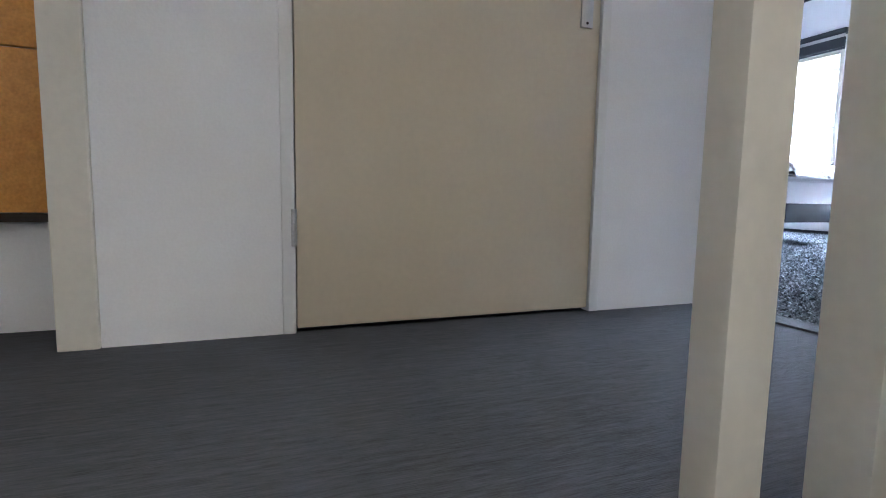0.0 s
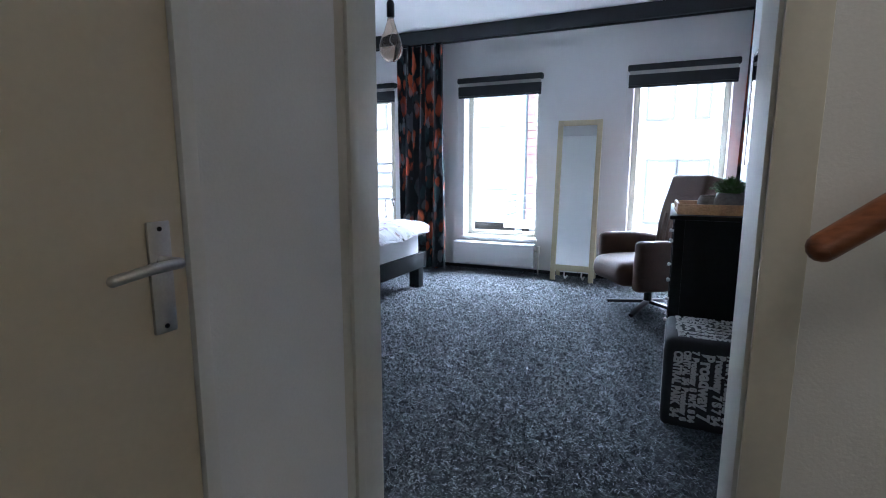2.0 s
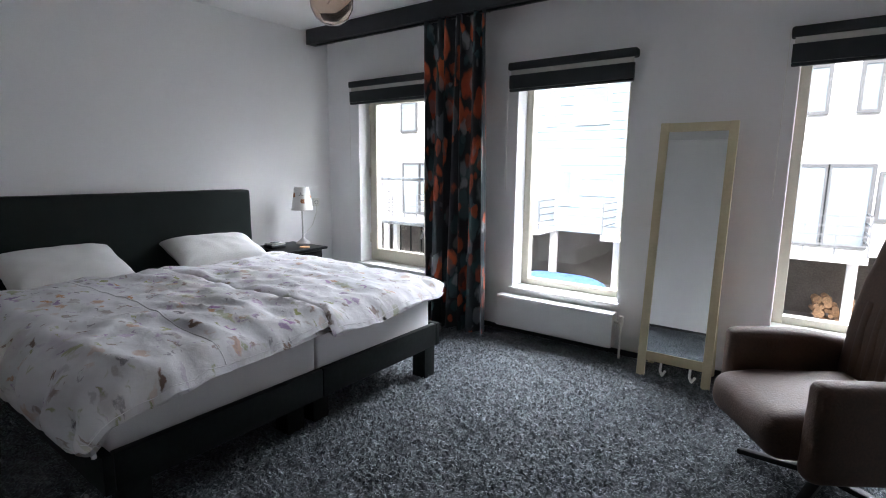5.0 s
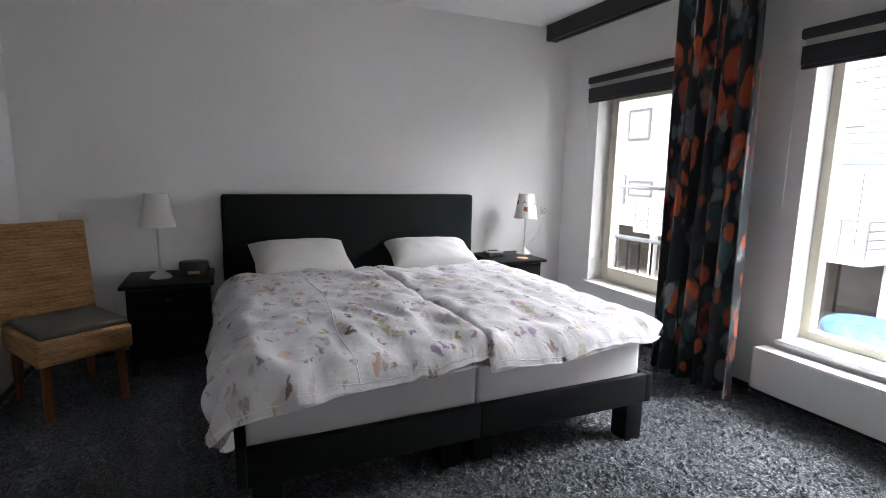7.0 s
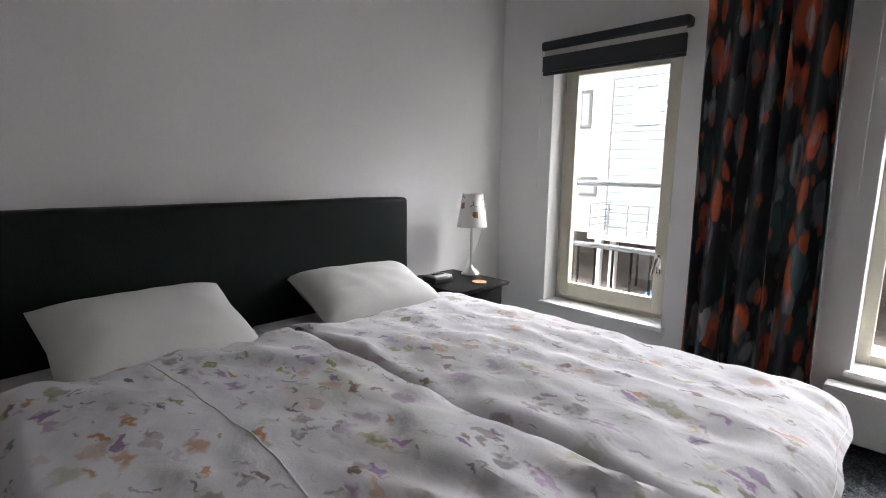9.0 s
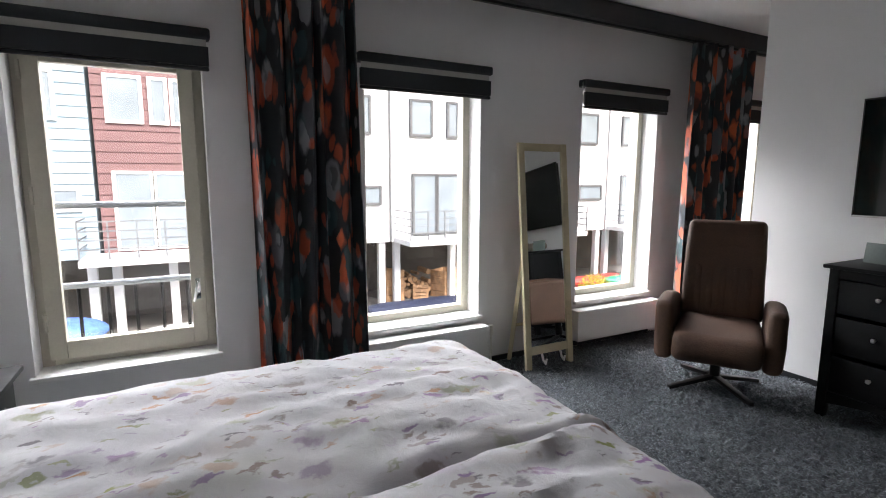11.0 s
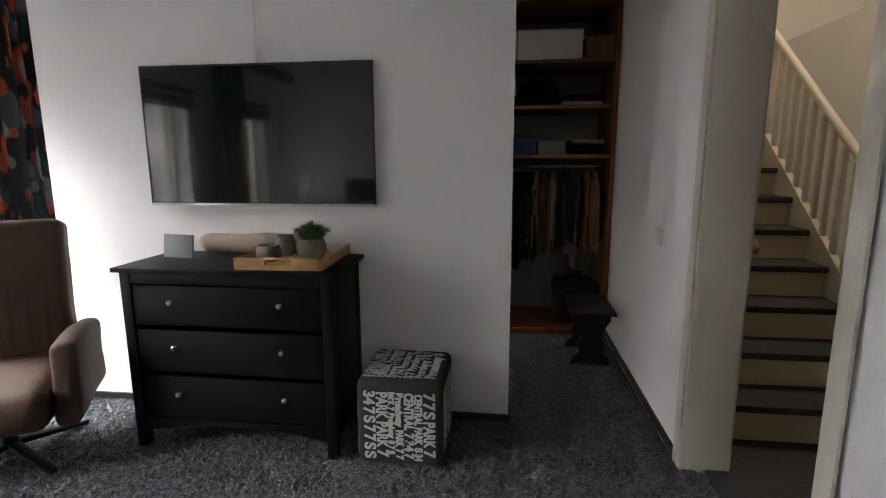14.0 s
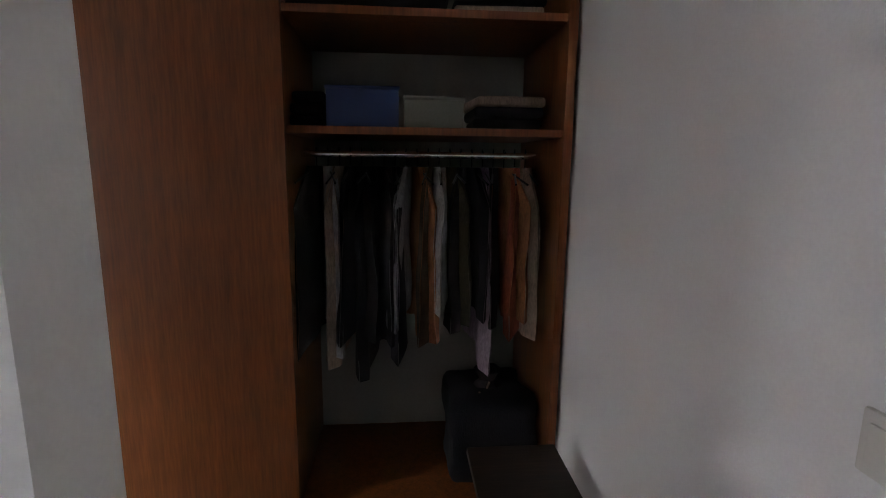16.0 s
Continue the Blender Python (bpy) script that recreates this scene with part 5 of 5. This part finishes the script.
# cupboard recess at the end of the landing wall
slab("trim_corner", HX - 0.11, HX + 0.012, -6.10, -6.021, 0.0, 2.2, M["trim"], "cream painted corner post", "trim", 0.004)
slab("wall_recess", HX - 0.28, HX - 0.20, -7.3, -6.10, 0.0, CEIL, M["wall"], "white wall of the recess", "wall")
pan = thing("cupboard_front", (HX - 0.20, -6.68, 0.27), "orange varnished wooden cupboard front above a white base", "cupboard")
for z0, z1 in ((0.022, 0.40), (0.404, 0.80), (0.804, 1.20), (1.204, 1.75)):
    part("panel", box(B(), 0.0, 0.02, -0.56, 0.56, z0, z1, 0.002), M["orangewood"], pan)
part("lower_strip", box(B(), 0.0, 0.022, -0.56, 0.56, 0.0, 0.020), M["darkoak"], pan)
slab("wall_landing_south", 2.2, 9.2, -7.4, -7.3, -3.0, 5.2, M["wall"], "white stairwell wall", "wall")
slab("wall_landing_west", 2.1, 2.2, -7.4, HALL, 0.0, CEIL, M["wall"], "plain white wall of the next room", "wall")
slab("wall_stair_east", 9.1, 9.2, -7.3, HALL, -3.0, 5.2, M["wall"], "white stairwell end wall", "wall")
slab("wall_stair_north", 7.25, 9.2, HALL, HALL + 0.1, -3.0, 5.2, M["wall"], "white stairwell side wall", "wall")
slab("wall_stair_upper", 2.1, 9.2, HALL, HALL + 0.1, CEIL + 0.25, 5.2, M["wall"], "white upper stairwell wall", "wall")
slab("wall_stair_lower", LX, 9.2, HALL, HALL + 0.1, -3.0, -0.25, M["wall"], "white lower stairwell wall", "wall")
slab("ceiling_landing", 2.1, 4.95, -7.3, HALL, CEIL, CEIL + 0.2, M["ceiling"], "white landing ceiling", "ceiling")
slab("wall_stair_riser", 4.85, 4.95, -7.3, HALL, CEIL + 0.2, 5.2, M["wall"], "white upper stairwell wall", "wall")
roof = wall_with_holes("ceiling_stairwell", "x", 4.85, 9.2, -7.3, HALL, 5.2, 5.3, [], M["ceiling"], "white stairwell ceiling")
slab("floor_ground", LX, 9.2, -7.3, HALL, -3.1, -3.0, M["hallcarpet"], "dark carpet at the foot of the stairs", "floor")

RISE, GO = 0.185, 0.225
up = thing("staircase_up", (4.93, (UP0 + UP1) / 2, 0.0), "cream wooden stairs with dark carpeted treads leading up", "stairs", "", "structure")
half = (UP1 - UP0) / 2
for k in range(12):
    x = k * GO
    part("riser", box(B(), x, x + 0.018, -half + 0.04, half - 0.02, k * RISE, (k + 1) * RISE - 0.03), M["cream"], up, "", False)
    part("tread", box(B(), x - 0.03, x + GO + 0.015, -half + 0.04, half - 0.02, (k + 1) * RISE - 0.03, (k + 1) * RISE + 0.008, 0.008), M["hallcarpet"], up, "dark carpeted tread")


def string_board(name, y0, y1, parent, n, drop, rise=1):
    bm = B()
    ln = n * GO
    a = [(-0.02, -0.02 if rise > 0 else 0.0), (ln, n * RISE * rise - 0.06), (ln, n * RISE * rise + 0.24), (-0.02, 0.27)]
    fa = [bm.verts.new((x, y0, z)) for x, z in a]
    fb = [bm.verts.new((x, y1, z)) for x, z in a]
    bm.faces.new(fa)
    bm.faces.new(list(reversed(fb)))
    for k in range(4):
        bm.faces.new((fa[k], fb[k], fb[(k + 1) % 4], fa[(k + 1) % 4]))
    return part(name, bm, M["trim"], parent, "", False)


string_board("string", -half, -half + 0.04, up, 12, 0)
string_board("string", half - 0.02, half, up, 12, 0)
for k in range(1, 24):
    x = k * GO / 2
    z = x / GO * RISE + 0.2
    part("baluster", box(B(), x - 0.014, x + 0.014, -half + 0.006, -half + 0.034, z, z + 0.68, 0.003), M["trim"], up)
bm = B()
rod(bm, (0.0, -half + 0.02, 0.92), (12 * GO, -half + 0.02, 12 * RISE + 0.92), 0.026, 10)
part("banister", bm, M["trim"], up)
part("newel", box(B(), -0.2205, -0.182, -half - 0.125, -half - 0.070, -0.9, 1.35, 0.006), M["trim"], up, "cream square newel post")
part("panel_post", box(B(), -0.242, -0.180, -half + 0.074, -half + 0.14, -0.2, 1.35, 0.004), M["trim"], up)

hr = thing("handrail", (4.725, HALL, 0.984), "round brown wooden handrail fixed to the wall", "handrail")
bm = B()
sl = RISE / GO
bent(bm, [(0.0, -0.06, 0.0), (2.6, -0.06, 2.6 * sl)], 0.024, 16)
bmesh.ops.create_uvsphere(bm, u_segments=16, v_segments=8, radius=0.024, matrix=Matrix.Translation((0, -0.06, 0)))
part("rail", bm, M["handrail"], hr)
for x in (0.25, 1.3, 2.3):
    part("bracket", bent(B(), [(x, 0.0, x * sl - 0.06), (x, -0.06, x * sl - 0.06), (x, -0.06, x * sl - 0.02)], 0.006), M["steel"], hr)

down = thing("staircase_down", (LX, -5.72, 0.0), "stairs with dark carpeted treads leading down", "stairs", "", "structure")
dh = 0.47
GD = 0.18
for k in range(13):
    x = k * GD
    part("riser", box(B(), x, x + 0.018, -dh, dh, -(k + 1) * RISE, -k * RISE - 0.03), M["cream"], down, "", False)
    part("tread", box(B(), x + 0.0, x + GD + 0.02, -dh, dh, -(k + 1) * RISE - 0.03, -(k + 1) * RISE, 0.006), M["hallcarpet"], down, "dark carpeted tread")
slab("wall_stair_side", LX, 9.1, -6.30, -6.20, -3.0, CEIL, M["wall"], "white wall beside the lower stairs", "wall")

# ---------------------------------------------------------------- outside
GZ = -3.4
M["ground"] = surface("paving_and_earth", (0.16, 0.15, 0.14), 0.95, 0, 0.25, 0.6, 0.4, 9)
M["whiteclad"] = surface("white_render", (0.66, 0.67, 0.68), 0.8, 0, 0.05, 0.8, 0.1, 20)
M["blueclad"] = surface("pale_blue_boards", (0.29, 0.37, 0.42), 0.7, 0, 0.06, 1.0, 0.1, 20)
M["redclad"] = surface("maroon_boards", (0.17, 0.095, 0.095), 0.7, 0, 0.12, 1.0, 0.1, 20)
# dark timber colour, which also paints the shade under the far houses
M["darkvoid"] = surface("dark_timber_and_shade", (0.11, 0.10, 0.09), 0.85, 0, 0.35, 1.5, 0.3, 20)
M["greypane"] = surface("far_window_pane", (0.21, 0.25, 0.28), 0.15, 0, 0.25, 1.0)
M["greyframe"] = surface("grey_window_frame", (0.085, 0.09, 0.095), 0.5, 0, 0.1, 2)
M["greymetal"] = surface("grey_rail", (0.20, 0.21, 0.22), 0.45, 0.5, 0.1, 3)
M["logs"] = surface("cut_firewood", (0.36, 0.22, 0.12), 0.9, 0, 0.4, 3, 0.4, 30, 0, (1, 1, 1), (0.12, 0.07, 0.04))
slab("ground", -400, 400, 0.6, 700, GZ - 0.3, GZ, M["ground"], "paved ground between the houses", "ground")
slab("outer_wall", -30, 30, 0.30, 0.34, GZ, -0.25, M["whiteclad"], "lower outer wall of the house", "wall")

FAR = 14.0


def far_house(x0, x1, clad, boards, label, seed, frames="greyframe"):
    t = thing("terraced_house", ((x0 + x1) / 2, FAR, GZ), label, "house", "houses across the water")
    rg = random.Random(seed)
    h = (x1 - x0) / 2
    deck = 2.45
    part("wall", box(B(), -h, h, 0.0, 8.0, deck, 10.5), clad, t, "", False)
    # solid block, coloured dark for the shade inside the open storey
    part("undercroft", box(B(), -h, h, 3.0, 8.0, 0.0, deck), M["darkvoid"], t, "solid dark block for the shade of the open storey under the house", False)
    part("roof", box(B(), -h, h, -0.15, 8.2, 10.5, 10.75, 0.02), M["darkvoid"], t)
    if boards:
        bm = B()
        for k in range(26):
            box(bm, -h, h, -0.03, 0.0, deck + k * 0.30 + 0.02, deck + k * 0.30 + 0.285)
        tagged(part("cladding_board", bm, clad, t, "", False), kind="stuff")
    for px in (-h + 0.25, 0.0, h - 0.25):
        part("stilt", box(B(), px - 0.12, px + 0.12, 0.1, 0.34, 0.0, deck, 0.01), M["whiteclad"], t)

    def win(x, z, w, hh):
        wo = part("window", box(B(), x - w / 2, x + w / 2, -0.07, -0.031, z, z + hh), M["greypane"], t, "", False)
        fr = B()
        e = 0.09
        for q in ((x - w / 2 - e, x - w / 2, z - e, z + hh + e), (x + w / 2, x + w / 2 + e, z - e, z + hh + e), (x - w / 2, x + w / 2, z - e, z), (x - w / 2, x + w / 2, z + hh, z + hh + e)):
            box(fr, q[0], q[1], -0.10, -0.02, q[2], q[3])
        part("frame", fr, M[frames], wo, "", False)

    win(-h * 0.55, 6.35, 0.75, 1.15)
    win(-h * 0.05, 6.35, 0.32, 1.15)
    win(h * 0.50, 6.35, 1.1, 1.15)
    win(-h * 0.62, 8.6, 0.75, 1.0)
    win(h * 0.45, 8.6, 1.3, 1.0)
    win(-h * 0.50, 2.75, 0.85, 2.1)
    win(-h * 0.50 + 1.0, 2.75, 0.85, 2.1)
    if h > 2:
        win(h * 0.20, 3.5, 0.30, 1.15)
        win(h * 0.62, 3.9, 1.2, 0.5)
    # balcony
    bx = -h * 0.45
    bal = part("balcony", box(B(), bx - 1.35, bx + 1.35, -1.5, 0.0, deck - 0.02, deck + 0.16, 0.01), M["whiteclad"], t)
    for k in range(5):
        rx = bx - 1.32 + k * 0.66
        part("rail_post", box(B(), rx - 0.02, rx + 0.02, -1.48, -1.44, deck + 0.16, deck + 1.15), M["greymetal"], bal, "", False)
    rl = B()
    for z in (0.42, 0.66, 0.90, 1.15):
        box(rl, bx - 1.34, bx + 1.34, -1.475, -1.445, deck + z, deck + z + 0.035)
        for sx in (-1, 1):
            box(rl, bx + sx * 1.33 - 0.015, bx + sx * 1.33 + 0.015, -1.44, 0.0, deck + z, deck + z + 0.035)
    part("railing", rl, M["greymetal"], bal, "", False)
    return t


far_house(-11.6, -6.2, M["whiteclad"], False, "white rendered house on stilts with a balcony", 1)
far_house(-6.1, -0.8, M["blueclad"], True, "pale blue weatherboarded house on stilts with a balcony", 2, "white")
far_house(-0.7, 2.7, M["redclad"], True, "maroon weatherboarded house on stilts with a balcony", 3, "white")
for k in range(5):
    far_house(2.8 + k * 5.3, 8.0 + k * 5.3, M["whiteclad"], False, "white rendered house on stilts with a balcony", 4 + k)
far_house(-17.0, -11.7, M["whiteclad"], False, "white rendered house on stilts with a balcony", 12)
far_house(-22.4, -17.1, M["whiteclad"], False, "white rendered house on stilts with a balcony", 13)

# firewood and boats in the undercroft
rg = random.Random(9)
for px in (5.6, 9.2, 12.5, 15.8):
    t = thing("firewood_stack", (px, FAR + 1.4, GZ), "rough stack of cut firewood under the house", "firewood", "firewood stacks")
    bm = B()
    for k in range(70):
        x, z = rg.uniform(-0.9, 0.9), 0.1 + abs(rg.gauss(0, 0.45))
        rod(bm, (x, rg.uniform(-0.6, -0.3), z), (x + rg.uniform(-0.1, 0.1), rg.uniform(0.2, 0.4), z + rg.uniform(-0.05, 0.05)), rg.uniform(0.06, 0.13), 7)
    tagged(part("log", bm, M["logs"], t, "", False), kind="stuff")


def boat(x, y, length, w, mat, label, name="boat", z=0.35, cat="boat", rise=0.24):
    t = thing(name, (x, y, GZ), label, cat)
    bm = B()
    def fn(u, v):
        a, b = u * 2 - 1, v * 2 * math.pi
        r = max(0.02, (1 - abs(a) ** 2.6)) ** 0.6
        return (a * length / 2, math.cos(b) * w / 2 * r, z + math.sin(b) * (rise if math.sin(b) > 0 else 0.30) * r + 0.16 * a * a)
    sheet(bm, 26, 16, fn)
    part("hull", bm, mat, t)
    for sx in (-0.3, 0.3):
        part("trestle", box(B(), sx * length - 0.04, sx * length + 0.04, -w * 0.42, w * 0.42, 0.0, z - 0.20), M["darkvoid"], t)
    return t


M["red"] = surface("red_hull", (0.50, 0.06, 0.05), 0.4, 0, 0.1, 2)
M["green"] = surface("green_hull", (0.04, 0.30, 0.18), 0.4, 0, 0.1, 2)
M["yellow"] = surface("yellow_shrub", (0.40, 0.38, 0.05), 0.7, 0, 0.4, 6)
M["navy"] = surface("navy_boat_cover", (0.016, 0.022, 0.05), 0.6, 0, 0.3, 2, 0.3, 9)
M["tarp"] = surface("blue_tarpaulin", (0.07, 0.15, 0.42), 0.55, 0, 0.3, 2.5, 0.5, 9)
M["greytarp"] = surface("grey_tarpaulin", (0.40, 0.42, 0.44), 0.6, 0, 0.12, 1.5, 0.3, 6)
boat(16.9, 13.0, 3.4, 0.9, M["red"], "red kayak hull on trestles by the water", "kayak")
boat(18.9, 12.4, 3.6, 0.9, M["green"], "upturned green canoe on trestles by the water", "kayak")
boat(-1.9, 11.2, 3.0, 1.8, M["tarp"], "boat under a blue tarpaulin", z=0.95, rise=0.50)
boat(1.3, 10.8, 2.4, 1.4, M["greytarp"], "boat under a grey tarpaulin", z=0.7, rise=0.40)
boat(8.0, 11.5, 3.6, 1.5, M["navy"], "dark blue covered rowing boat", z=0.55)



def shrub(x, y, label):
    t = thing("shrub", (x, y, GZ), label, "shrub")
    for k in range(3):
        part("stem", rod(B(), (0, 0, 0), (0.25 * math.cos(2.1 * k), 0.25 * math.sin(2.1 * k), 0.7), 0.02, 6, 0.01), M["darkvoid"], t)
    rg2, leaves = random.Random(3), B()
    for k in range(700):
        a, r, h = rg2.uniform(0, 6.283), rg2.uniform(0, 1) ** 0.5, rg2.uniform(0.1, 1)
        c = Vector((0.75 * r * math.cos(a), 0.5 * r * math.sin(a), 0.25 + 0.75 * h * (1 - 0.6 * r * r)))
        leaves.faces.new([leaves.verts.new(c + Vector([rg2.uniform(-0.06, 0.06) for _ in range(3)])) for _ in range(3)])
    tagged(part("foliage", leaves, M["yellow"], t, "", False), kind="stuff")


shrub(16.2, 12.0, "low yellow-green shrub by the canoes")


def wooden_crate(x, y, w, h, turn):
    t = thing("wooden_crate", (x, y, GZ), "rough brown wooden crate under the house", "crate", "crates under the houses", "", turn)
    for k in range(4):
        z = h * k / 4
        for sy in (-1, 1):
            part("slat", box(B(), -w / 2, w / 2, sy * w * 0.4 - 0.012, sy * w * 0.4 + 0.012, z + 0.01, z + h / 4 - 0.02), M["logs"], t, "", False)
        for sx in (-1, 1):
            part("slat", box(B(), sx * w / 2 - 0.012, sx * w / 2 + 0.012, -w * 0.385, w * 0.385, z + 0.01, z + h / 4 - 0.02), M["logs"], t, "", False)
    for sx in (-1, 1):
        for sy in (-1, 1):
            part("post", box(B(), sx * (w / 2 - 0.045) - 0.03, sx * (w / 2 - 0.045) + 0.03, sy * (w * 0.4 - 0.045) - 0.03, sy * (w * 0.4 - 0.045) + 0.03, 0.0, h), M["logs"], t, "", False)
    part("floor", box(B(), -w / 2 + 0.015, w / 2 - 0.015, -w * 0.38, w * 0.38, 0.02, 0.05), M["logs"], t, "", False)


for cx, cy, cw, ch, ct in ((8.4, 14.9, 0.8, 1.25, 10), (9.6, 14.8, 0.6, 0.6, -20), (10.7, 14.8, 0.9, 1.1, 25), (13.6, 14.9, 0.8, 0.9, 5)):
    wooden_crate(cx, cy, cw, ch, ct)

# low balcony rail outside the french window
jr = thing("balcony_railing", (1.035, 0.46, 0.0), "grey steel railing in front of the french window", "railing")
for z in (0.738, 1.20):
    part("rail_bar", rod(B(), (-0.62, 0, z), (0.62, 0, z), 0.019, 12), M["greymetal"], jr)
for k in range(9):
    x = -0.56 + k * 0.14
    part("bar", rod(B(), (x, 0, 0.05), (x, 0, 0.738), 0.010, 8), M["darkmetal"], jr)
part("lower_bar", rod(B(), (-0.62, 0, 0.05), (0.62, 0, 0.05), 0.015, 10), M["greymetal"], jr)
for x in (-0.60, 0.60):
    part("post", box(B(), x - 0.018, x + 0.018, -0.12, 0.018, 0.05, 1.22, 0.003), M["greymetal"], jr)
